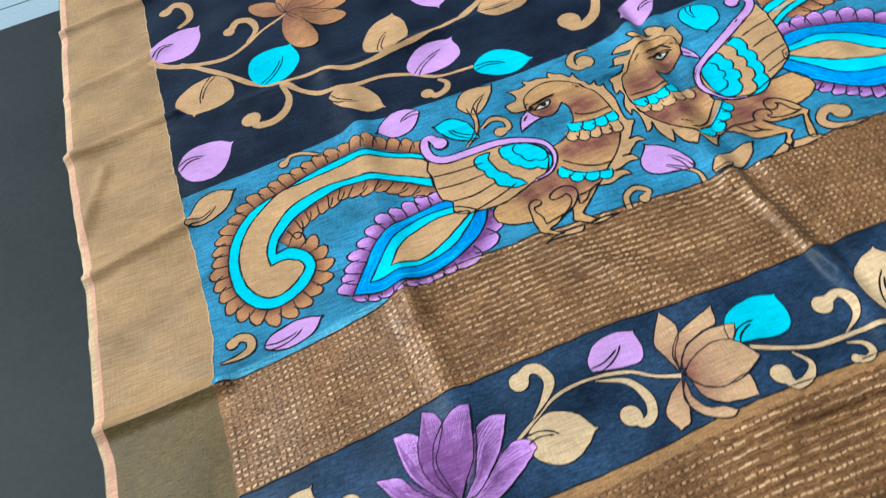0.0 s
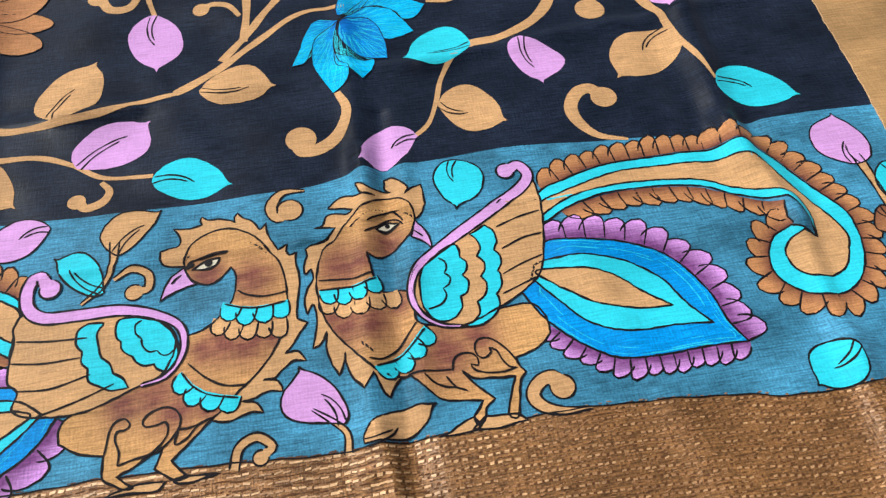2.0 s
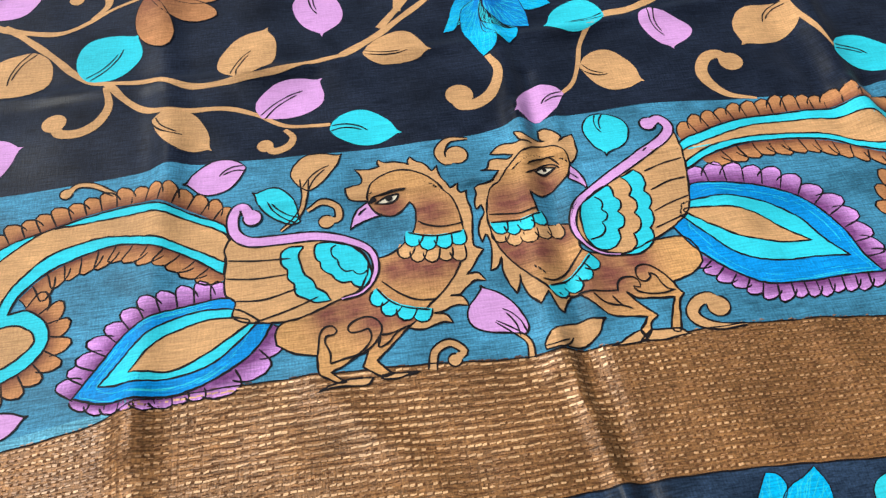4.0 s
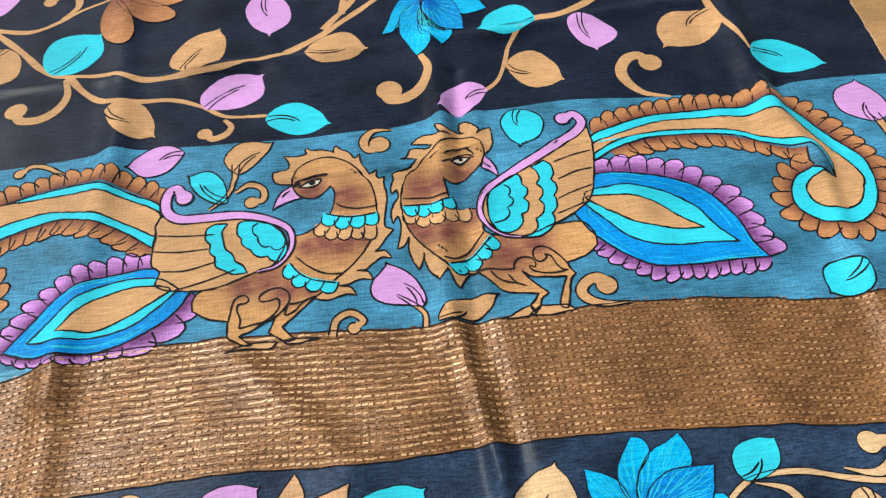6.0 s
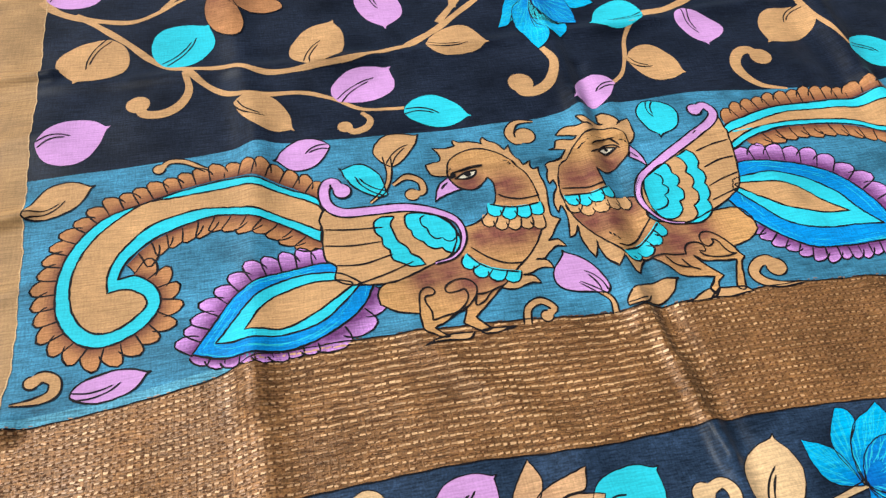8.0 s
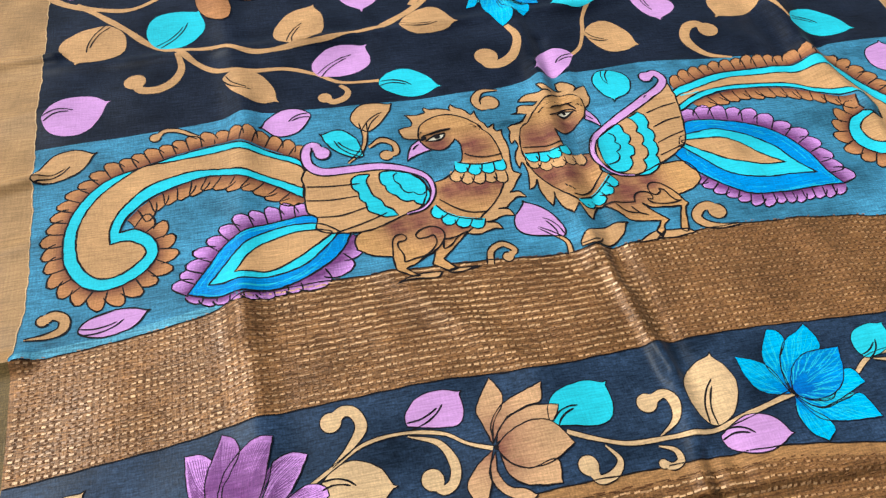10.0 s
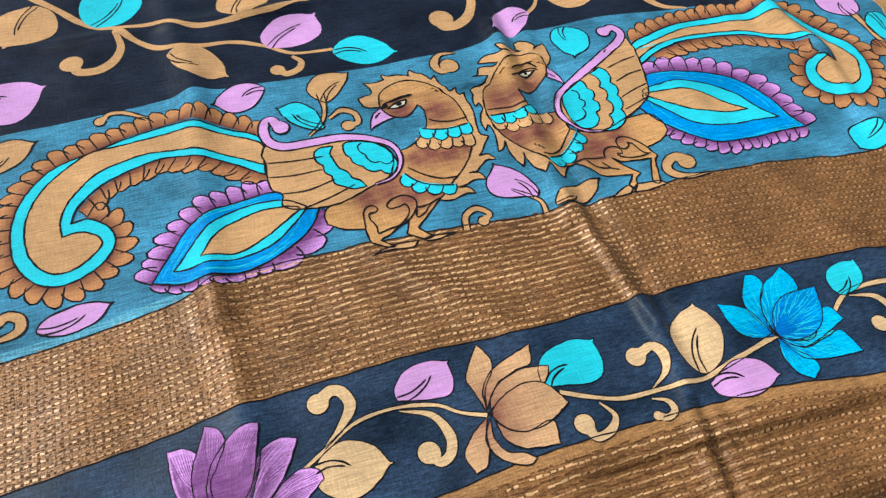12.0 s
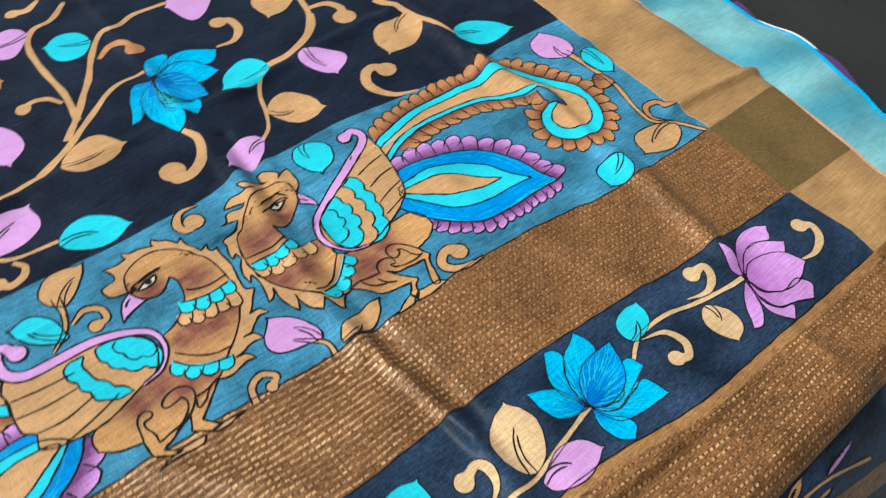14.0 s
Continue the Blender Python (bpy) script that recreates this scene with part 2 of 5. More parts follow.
FAR = lambda x: np.full(np.shape(x), 800.0)
NEAR = lambda x: np.full(np.shape(x), -308.0)
STRIP_LOW = lambda x: DARK_LOW(x) - 11
woven("field", navy, PANEL_TOP, FAR, LEFT_IN, RIGHT_IN, "black-navy silk ground with soft creases")
woven("panel", azure, PANEL_LOW, PANEL_TOP, LEFT_IN, RIGHT_IN, "azure blue painted silk panel")
woven("zari_band", band_gold, GOLD_LOW, PANEL_LOW, LEFT_IN, RIGHT_IN, "brown-gold woven zari band")
woven("lotus_band", slate, DARK_LOW, GOLD_LOW, LEFT_IN, RIGHT_IN, "slate-navy silk band")
woven("gold_strip", strip_gold, STRIP_LOW, DARK_LOW, LEFT_IN, RIGHT_IN, "narrow plain gold strip")
woven("zari_band", band_gold, NEAR, STRIP_LOW, LEFT_IN, RIGHT_IN, "brown-gold woven zari band")
EDGE_L = lambda y: LEFT_OUT(y) + 10
EDGE_R = lambda y: RIGHT_OUT(y) - 5
for inner, outer, edge in ((LEFT_IN, LEFT_OUT, EDGE_L), (RIGHT_IN, RIGHT_OUT, EDGE_R)):
    a, b = (edge, inner) if inner is LEFT_IN else (inner, edge)
    c, d = (outer, edge) if inner is LEFT_IN else (edge, outer)
    woven("side_border", border_gold, PANEL_LOW, FAR, a, b, "creased pale gold tissue border")
    woven("crossed_corner", olive, GOLD_LOW, PANEL_LOW, a, b, "olive-brown corner where gold crosses gold")
    woven("side_border", border_gold, DARK_LOW, GOLD_LOW, a, b, "creased pale gold tissue border")
    woven("crossed_corner", band_gold if inner is RIGHT_IN else olive, NEAR, DARK_LOW, a, b, "brown corner where gold crosses gold")
    if inner is LEFT_IN:
        rim = lambda y: LEFT_OUT(y) + 4.5 + 2.0 * np.sin(np.asarray(y) / 60)
        woven("selvedge_rim", cream, NEAR, FAR, c, rim, "cream outer edge of the selvedge", 2.5)
        c = rim
    woven("selvedge", selvedge, NEAR, FAR, c, d, "salmon selvedge edge", 2.5)


# ---- painting tools ----
GROUP = {"name": "field", "ink": [], "kids": [], "line": 0.0}
LAYERS = {"mane": 0, "tail_fringe": 0, "tail_inner_fringe": 0, "feather_fringe": 0, "feather_lower_fringe": 0, "tail_border": 1, "body": 1.8, "feather_border": 2.4,
          "tail_core": 2, "feather_ring": 3, "feather_core": 3.8, "collar": 4, "collar_lower": 3, "breast_scallop": 3.4, "wing": 4.4, "wing_scale": 5.6,
          "vine": 0, "leaf": 1, "curl": 1, "plume_band": 6.6, "eye": 3, "beak": 3, "foot": 3}


def lifted(co2, lift):
    co2 = np.asarray(co2, float)
    z = GROUP.get("lie", bend)(co2[:, 0], co2[:, 1]) + lift
    return np.column_stack((co2, z)) / 1000


def inside(poly, pts):
    x, y = pts[:, 0][:, None], pts[:, 1][:, None]
    ax, ay = poly[:, 0][None], poly[:, 1][None]
    bx, by = np.roll(poly[:, 0], -1)[None], np.roll(poly[:, 1], -1)[None]
    cross = ((ay > y) != (by > y)) & (x < (bx - ax) * (y - ay) / np.where(by == ay, 1e-9, by - ay) + ax)
    return cross.sum(1) % 2 == 1


def filled(poly, grid=3.0):
    """Triangles over a closed outline, fine enough to follow the creases."""
    lo, hi = poly.min(0), poly.max(0)
    gx, gy = np.meshgrid(np.arange(lo[0] + grid / 2, hi[0], grid), np.arange(lo[1] + grid / 2, hi[1], grid))
    pts = np.column_stack((gx.ravel(), gy.ravel()))
    if len(pts):
        pts = pts[inside(poly, pts)]
    if len(pts):
        gap = np.min(np.hypot(pts[:, None, 0] - poly[None, :, 0], pts[:, None, 1] - poly[None, :, 1]), axis=1)
        pts = pts[gap > grid * 0.4]
    k = len(poly)
    allp = [Vector(p) for p in poly] + [Vector(p) for p in pts]
    v, _, f, *_ = geometry.delaunay_2d_cdt(allp, [(i, (i + 1) % k) for i in range(k)], [], 1, 1e-4)
    return np.array([tuple(p) for p in v]), [tuple(x) for x in f]


def ribbon(path, widths, round_end=True):
    """Quads along a path; widths: one for each point."""
    path = np.asarray(path, float)
    d = np.gradient(path, axis=0)
    d /= np.maximum(np.linalg.norm(d, axis=1), 1e-6)[:, None]
    nrm = np.column_stack((-d[:, 1], d[:, 0]))
    w = np.asarray(widths)[:, None] / 2
    return path + nrm * w, path - nrm * w


def ribbon_faces(k, base=0, cols=2):
    return [(base + i * cols + c, base + i * cols + c + 1, base + (i + 1) * cols + c + 1, base + (i + 1) * cols + c) for i in range(k - 1) for c in range(cols - 1)]


def line(path, width, lift, bag=None):
    """An ink line for the group's drawing."""
    path = np.asarray(path, float)
    w = width * np.array([1.0 + 0.55 * noise.noise((p[0] / 9, p[1] / 9, 5.0)) for p in path])
    w[0] *= 0.5
    w[-1] *= 0.5
    a, b = ribbon(path, w)
    co = np.empty((2 * len(path), 2))
    co[0::2], co[1::2] = a, b
    (GROUP["ink"] if bag is None else bag).append((lifted(co, lift), ribbon_faces(len(path))))


def inked(name, bag, parent, mat=None):
    co, faces, k = [], [], 0
    for c, f in bag:
        co.append(c)
        faces += [tuple(i + k for i in q) for q in f]
        k += len(c)
    return mesh_of(name, np.concatenate(co), faces, mat or black, parent, tone=np.zeros(k))


def lift_of(name):
    return 0.34 + 0.09 * LAYERS.get(name, 1)


def layered(name, mat, co, faces, tone, inks):
    """One painted shape with its drawn lines: inks are (material, points, faces)."""
    slots, index, k = [mat], [0] * len(faces), len(co)
    cos, faces, tone = [np.asarray(co)], list(faces), list(tone)
    for m, c, f in inks:
        if m not in slots:
            slots.append(m)
        cos.append(c)
        faces += [tuple(i + k for i in q) for q in f]
        index += [slots.index(m)] * len(f)
        tone += [0.0] * len(c)
        k += len(c)
    return mesh_of(name, np.concatenate(cos), faces, mat, tone=tone, slots=slots, index=index)


def painted(name, mat, poly, tone=None, outline=True, lift=None, inks=()):
    lift = lift_of(name) if lift is None else lift
    wob = np.array([noise.noise((p[0] / 5, p[1] / 5, 3.1)) for p in poly])
    wob2 = np.array([noise.noise((p[0] / 5, p[1] / 5, 9.7)) for p in poly])
    poly = poly + 0.55 * np.column_stack((wob, wob2))
    v, f = filled(poly)
    t = tone(v) if tone else np.zeros(len(v))
    inks = list(inks)
    if outline and GROUP["line"]:
        bag = []
        line(np.vstack((poly, poly[:2])), GROUP["line"], lift + 0.13, bag)
        inks += [(black, *b) for b in bag]
    ob = layered(name, mat, lifted(v, lift), f, t, inks)
    GROUP["kids"].append(ob)
    return ob


def toward(p, q):
    """Tone 1 at p, fading to 0 at q."""
    p, q = np.array(p, float), np.array(q, float)
    d = q - p
    return lambda v: np.clip(1 - ((v - p) @ d) / (d @ d), 0, 1) ** 1.3


def leaf(mat, base, tip, wl, wr, pl, pr):
    """A leaf from its root to its point; each side has its own width and place of the widest spot."""
    base, tip = np.array(base, float), np.array(tip, float)
    ax = tip - base
    nrm = np.array((-ax[1], ax[0])) / np.linalg.norm(ax)
    s = (1 - np.cos(np.linspace(0, math.pi, 20))) / 2

    def side(width, peak, sign):
        q = 0.62
        p = max(0.42, q * peak / (1 - peak))
        u = np.clip(s / 0.92, 0, 1)
        prof = u ** p * (1 - u) ** q
        prof = np.maximum(prof, prof.max() * 1.5 * (1 - s) * (s > 0.6) * (1.2 - 0.4 * s))
        prof *= width * (1 + 0.04 * np.sin(s * 9 + base[0] + sign)) / prof.max()
        return base + s[:, None] * ax + nrm * sign * prof[:, None]
    left, right = side(wl, pl, 1), side(wr, pr, -1)
    ob = painted("leaf", mat, np.vstack((left, right[-2:0:-1])), toward(base, base + ax * 0.8) if mat is rust else None)
    bag = []
    turn = 1 if (base[0] + base[1]) % 2 > 1 else -1
    size = np.linalg.norm(ax)
    gap = min(3.4, 0.16 * (wl + wr))
    reach = 0.56 + 0.12 * math.sin(base[0])
    for k in (-1, 1):
        far = reach * (1.0 if k == turn else 0.84)
        at = lambda s, off: base + ax * s + nrm * turn * (size * off)
        start = at(0.02, 0.0) + nrm * k * gap
        mids = [at(far * 0.4, 0.055) + nrm * k * gap * 0.75, at(far * 0.75, 0.05) + nrm * k * gap * 0.45]
        line(curve_through([start, *mids, at(far, 0.01)], 2.0), 1.5, lift_of("leaf") + 0.2, bag)
    inked("leaf_vein", bag, ob)


def petal(mat, base, tip, width):
    base, tip = np.array(base, float), np.array(tip, float)
    ax = tip - base
    nrm = np.array((-ax[1], ax[0])) / np.linalg.norm(ax)
    s = (1 - np.cos(np.linspace(0, math.pi, 16))) / 2
    prof = s ** 0.85 * (1 - s) ** 0.62
    prof *= width / 2 / prof.max()
    nib = nrm * (0.20 * width * s ** 3)[:, None] * (1 if (base[0] + tip[1]) % 2 > 1 else -1)
    left, right = base + s[:, None] * ax + nrm * prof[:, None] + nib, base + s[:, None] * ax - nrm * prof[:, None] + nib
    GROUP["layer"] = GROUP.get("layer", 0) + 1
    lift = 0.32 + 0.07 * GROUP["layer"]
    bag = []
    if mat in (plum, blue, deep):
        for k in (-0.8, -0.6, -0.42, -0.22, -0.05, 0.15, 0.33, 0.5, 0.72):
            n0, n1 = 2 + int(6 * abs(math.sin(k * 40 + base[0]))) // 3, 9 + int(5 * abs(math.cos(k * 23)))
            path = base + s[n0:n1, None] * ax + nrm * (prof * k)[n0:n1, None] + nib[n0:n1]
            line(curve_through(path[::2], 2.0), 0.45, lift + 0.05, bag)
    shade = toward(base - ax * 0.1, tip - ax * 0.1)
    if mat is plum:
        dim = 0.55 if 60 < width * 1.9 else 0.15
        shade = lambda v: np.clip(1.1 * toward(base, tip + ax * 0.3)(v) + dim * np.abs(np.sin(v[:, 0] / 6.0)), 0, 1)
    painted("petal", mat, np.vstack((left, right[-2:0:-1])), shade, lift=lift, inks=[(plum_line if mat is plum else cyan, *b) for b in bag])


def stroke(name, mat, path, widths, lift, outline=True, end=None, radius=0.0):
    a, b = ribbon(path, widths)
    co = np.empty((3 * len(path), 2))
    co[0::3], co[1::3], co[2::3] = a, path, b
    faces = ribbon_faces(len(path), 0, 3)
    pts = lifted(co, lift)
    bag = []
    if end is not None:
        ang = np.linspace(0, 2 * math.pi, 20, endpoint=False)
        ring = np.array(end) + radius * np.column_stack((np.cos(ang), np.sin(ang)))
        mid = np.array(end) + radius * 0.5 * np.column_stack((np.cos(ang), np.sin(ang)))
        k = len(pts)
        pts = np.vstack((pts, lifted(np.vstack((ring, mid, [end])), lift + 0.05)))
        faces += [(k + i, k + (i + 1) % 20, k + 20 + (i + 1) % 20, k + 20 + i) for i in range(20)]
        faces += [(k + 20 + i, k + 20 + (i + 1) % 20, k + 40) for i in range(20)]
        if outline and GROUP["line"]:
            near = np.min(np.hypot(ring[:, None, 0] - path[None, :, 0], ring[:, None, 1] - path[None, :, 1]) - np.asarray(widths)[None] / 2, axis=1)
            keep = near > -0.3
            first = next((i for i in range(20) if keep[i] and not keep[i - 1]), 0)
            arc = [ring[(first + i) % 20] for i in range(20) if keep[(first + i) % 20]]
            if len(arc) > 3:
                line(curve_through(arc, 1.5), GROUP["line"], lift + 0.14, bag)
    if outline and GROUP["line"]:
        for side in (a, b):
            if end is None:
                line(side, GROUP["line"], lift + 0.13, bag)
            else:
                far = np.hypot(side[:, 0] - end[0], side[:, 1] - end[1]) > radius * 0.97
                line(side[far] if far.sum() > 3 else side, GROUP["line"], lift + 0.13, bag)
    ob = layered(name, mat, pts, faces, np.zeros(len(pts)), [(black, *b) for b in bag])
    GROUP["kids"].append(ob)
    return ob


def vine(mat, w0, w1, *pts):
    path = curve_through(pts, 2.5)
    w = np.linspace(w0, w1, len(path)) * (1 + 0.10 * np.sin(np.arange(len(path)) * 0.35))
    stroke("vine", mat, path, w, lift_of("vine"))


def curl(mat, w0, w1, radius, end, *pts):
    e = np.array(end, float)
    path = curve_through([*pts, tuple(e + 0.3 * (np.array(pts[-1]) - e))], 2.0)
    s = np.linspace(0, 1, len(path))
    name = "plume_band" if GROUP["name"].startswith("bird") else "curl"
    stroke(name, mat, path, w0 + (w1 - w0) * np.minimum(1, s * 1.8), lift_of(name), True, e, radius)


def figure(name, mat, corners, *pts):
    spots = GROUP.get("spots", ())

    def tone(v):
        t = np.zeros(len(v))
        for sx, sy, r in spots:
            t = np.maximum(t, np.exp(-((v[:, 0] - sx) ** 2 + (v[:, 1] - sy) ** 2) / (2 * r * r)))
        return t
    rim = curve_through(pts, 2.0, corners, True)
    bag = []
    if name == "petal":
        base = np.array(pts[0], float)
        tip = np.array(max(pts, key=lambda q: np.hypot(*(np.array(q) - base))), float)
        GROUP["layer"] = GROUP.get("layer", 0) + 1
        lift = 0.32 + 0.07 * GROUP["layer"]
        if mat in (blue, deep):
            for i in range(5, len(rim) - 4, 2):
                a, b = 0.25 + 0.3 * abs(math.sin(i * 2.3)), 0.97
                r = rim[i] - base
                mid = base + r * (a + b) / 2 + 0.05 * np.array((-r[1], r[0])) * math.sin(i)
                line(curve_through([base + r * a, mid, base + r * b], 2.0), 0.5, lift + 0.05, bag)
        fade = toward(base - (tip - base) * 0.05, tip - (tip - base) * 0.25)
        if mat is plum:
            ax = (tip - base) / np.linalg.norm(tip - base)
            dim, full = (0.45, 1.1) if GROUP["layer"] > 6 else (0.0, 0.7)
            fade = lambda v: np.clip(full * toward(base, tip)(v) + dim, 0, 1)
            n = len(rim)
            for i in range(n // 5, n - n // 5):
                r = rim[i] - base
                a, b = 0.25 + 0.2 * abs(math.sin(i * 1.7)), 0.55 + 0.4 * abs(math.sin(i * 3.1))
                side = np.array((-r[1], r[0])) * 0.04
                line(curve_through([base + r * a, base + r * (a + b) / 2 + side, base + r * b], 2.0), 0.5, lift + 0.05, bag)
        painted(name, mat, rim, fade, lift=lift, inks=[(plum_line if mat is plum else cyan, *b) for b in bag])
        return
    if name == "feather_border":
        c = np.array(pts).mean(0)
        rnd = random.Random(int(c[0]))
        for _ in range(34):
            i, k = rnd.randrange(len(rim) - 12), rnd.uniform(0.78, 0.97)
            path = c + (rim[i:i + rnd.randrange(8, 26)] - c) * k
            if len(path) > 4:
                line(curve_through(path[::3], 2.0), rnd.uniform(0.3, 0.6), lift_of(name) + 0.06, bag)
    painted(name, mat, rim, tone if name == "body" else None, inks=[(cyan, *b) for b in bag])


def fringe(name, mat, count, length, *pts):
    """A row of lobes on one side of a line, each shaded towards its root."""
    path = curve_through(pts, 1.0)
    run = np.concatenate(([0], np.cumsum(np.linalg.norm(np.diff(path, axis=0), axis=1))))
    at = lambda d: np.array((np.interp(d, run, path[:, 0]), np.interp(d, run, path[:, 1])))
    seg = run[-1] / count
    sign, size = (1 if length > 0 else -1), abs(length)
    co, faces, tone, bag = [], [], [], []
    lift = lift_of(name)
    for i in range(count):
        a, b = at(i * seg), at((i + 1) * seg)
        d = (b - a) / max(np.linalg.norm(b - a), 1e-6)
        out = sign * np.array((d[1], -d[0]))
        w = np.linalg.norm(b - a) * 0.66
        mid = (a + b) / 2
        long = size * (0.9 + 0.2 * ((i * 37) % 10) / 10)
        lean = d * long * {"tail_inner_fringe": 0.6, "tail_fringe": 0.28, "feather_fringe": 0.25, "feather_lower_fringe": 0.4}.get(name, 0.08)
        base = mid - out * size * 0.12
        rows = 9
        ring = []
        for j in range(rows + 1):
            s = j / rows
            half = w * (1 - s ** 3) ** 0.5
            c = base + out * (size * 0.12 + long) * s + lean * s * s
            ring.append([c + d * half * k for k in (-1, -0.5, 0, 0.5, 1)])
        k = sum(len(x) for x in co)
        flat = np.array([q for r in ring for q in r])
        co.append(lifted(flat, lift + 0.03 * (i % 3)))
        faces += ribbon_faces(rows + 1, k, 5)
        tone += [min(1.0, max(0.0, (1.2 - 1.35 * j / rows) if mat is plum else (0.95 - 1.6 * j / rows))) for j in range(rows + 1) for _ in range(5)]
        if GROUP["line"]:
            edge = np.array([r[0] for r in ring[3:]] + [r[4] for r in ring[::-1]])
            line(edge, GROUP["line"] * 0.9, lift + 0.03 * (i % 3) + 0.05, bag)
    tone = tone if mat not in (tan, cyan) else np.zeros(len(tone))
    GROUP["kids"].append(layered(name, mat, np.concatenate(co), faces, tone, [(black, *b) for b in bag]))


def ink(*pts):
    line(curve_through(pts, 2.0), 1.6, 1.06)


def dot(at, radius):
    ang = np.linspace(0, 2 * math.pi, 12, endpoint=False)
    ring = np.array(at) + radius * np.column_stack((np.cos(ang), np.sin(ang)))
    GROUP["ink"].append((lifted(np.vstack((ring, [at])), 1.12), [(i, (i + 1) % 12, 12) for i in range(12)]))


def begin(name, width=0.0, spots=(), lie=None):
    GROUP.clear()
    GROUP.update(name=name, ink=[], kids=[], line=width, spots=spots)
    if lie:
        GROUP["lie"] = lie


def finish(part_name="", label="", heart=None):
    """Hang what was painted on the saree: as a motif of its own, or piece by piece."""
    top = saree
    if heart:
        dot(heart, 2.2)
    body = next((ob for ob in GROUP["kids"] if ob.name.startswith("body")), None)
    if body:
        body.name = part_name
        body.parent = saree
        top = tagged(body, label)
        for item in GROUP["ink"]:
            inked("ink_line", [item], top)
    elif part_name:
        top = tagged(inked(part_name, GROUP["ink"], saree), label)
    for ob in GROUP["kids"]:
        if ob is not body:
            ob.parent = top


# ---- painted motifs, in millimetres ----
# field
begin("field")
leaf(lav, (-2.3, 287.7), (66.1, 305.1), 21.1, 36.5, 0.55, 0.39)
leaf(tan, (58.7, 437.5), (25.7, 369.3), 36.3, 35.9, 0.45, 0.60)
leaf(cyan, (114.8, 388), (165.1, 448.6), 37.1, 29.3, 0.48, 0.49)
leaf(tan, (263.6, 364.3), (299.9, 438.6), 28.7, 27.9, 0.31, 0.48)
leaf(lav, (290.6, 307.2), (352.4, 353), 26.3, 28.6, 0.39, 0.62)
leaf(cyan, (355.3, 282.4), (423.5, 266.6), 25.1, 17.6, 0.45, 0.51)
leaf(tan, (185.6, 319.2), (243.3, 271.9), 25.4, 17.3, 0.33, 0.60)
leaf(lav, (351.6, 498.4), (356.8, 414.1), 27.3, 25.4, 0.56, 0.46)
leaf(tan, (396.7, 381.9), (468.2, 374.9), 30.9, 18.9, 0.55, 0.46)
leaf(lav, (589.5, 292.5), (533.1, 268.2), 18.8, 24.2, 0.67, 0.30)
leaf(cyan, (660.7, 400.6), (591.5, 392), 19.8, 31.4, 0.53, 0.35)
leaf(lav, (711.1, 401.5), (717.5, 334.8), 30.4, 18.9, 0.64, 0.30)
leaf(tan, (613.8, 326.7), (673.3, 294.7), 32.1, 20.6, 0.31, 0.59)
leaf(tan, (859.9, 390.2), (789.5, 330.2), 29.6, 29.2, 0.41, 0.61)
leaf(cyan, (877.9, 307.6), (953.8, 278.3), 26.1, 23.4, 0.39, 0.40)
leaf(lav, (894.1, 482.2), (870.6, 413.3), 27.6, 24.2, 0.52, 0.63)
leaf(lav, (684, 581.4), (614.8, 587), 48.4, 43.4, 0.68, 0.41)
leaf(cyan, (509.8, 571.3), (458.2, 595.9), 35.1, 26.9, 0.44, 0.56)
leaf(lav, (454.3, 633.6), (391.9, 626.4), 30.4, 27.1, 0.62, 0.34)
leaf(rust, (351, 566.8), (400.8, 562.4), 28.9, 37.9, 0.54, 0.40)
leaf(tan, (770.8, 547.8), (709.3, 483), 22.0, 31.9, 0.54, 0.53)
leaf(lav, (-13.8, 515.4), (56.2, 560.4), 22.4, 38.4, 0.46, 0.45)
leaf(tan, (68.5, 703), (5.1, 701.5), 41.2, 16.0, 0.50, 0.61)
leaf(cyan, (174.7, 722.1), (145.8, 649.8), 24.5, 27.8, 0.60, 0.65)
leaf(lav, (200.3, 563), (250, 636), 27.6, 21.1, 0.43, 0.53)
curl(tan, 5.6, 10.5, 11.9, (91.4, 330.4), (137.3, 371.3), (141.4, 346), (132.7, 325.3), (115.9, 314.3), (98.3, 315.6))
curl(tan, 4.2, 8.4, 7.7, (293.2, 270.2), (312.2, 288.6), (319.6, 277.8), (314.8, 266.6), (302.1, 262))
curl(tan, 6.2, 12.4, 13.9, (485.7, 304.8), (523.5, 356), (529.7, 330.8), (519.1, 305.1), (501.2, 292), (484.7, 291.9))
curl(tan, 2.5, 12.4, 12.4, (769.2, 308.4), (776.1, 254.9), (751.5, 264.8), (738.2, 283.1), (735.3, 301.4), (745.5, 317.8), (758.7, 321.4))
curl(tan, 3.8, 11.3, 11.3, (654.8, 516), (627.6, 470.8), (651.1, 470.5), (668.1, 487.7), (668.2, 512.2))
curl(tan, 6.8, 11.6, 15.4, (791.5, 429.2), (763.9, 473.9), (788.3, 470.4), (798.8, 452.7))
curl(tan, 4.6, 7.0, 8.5, (399.4, 496.1), (437.8, 478.9), (426.9, 495.9), (411.6, 501.4))
curl(rust, 5.3, 10.5, 11.4, (545.1, 521.7), (504.1, 533.1), (524.5, 548.6), (541.3, 538.8))
curl(tan, 5.6, 11.2, 9.3, (455.4, 687.3), (491.5, 698.4), (472.8, 683.7))
curl(tan, 4.8, 12.5, 9.6, (13.4, 614.3), (26.6, 567.9), (44.6, 584.9), (41.8, 612.4), (27.1, 625.6))
curl(tan, 3.5, 10.6, 8.0, (91.9, 518.5), (111.1, 483.2), (126.9, 503.9), (122.6, 527.7), (106.6, 533.8))
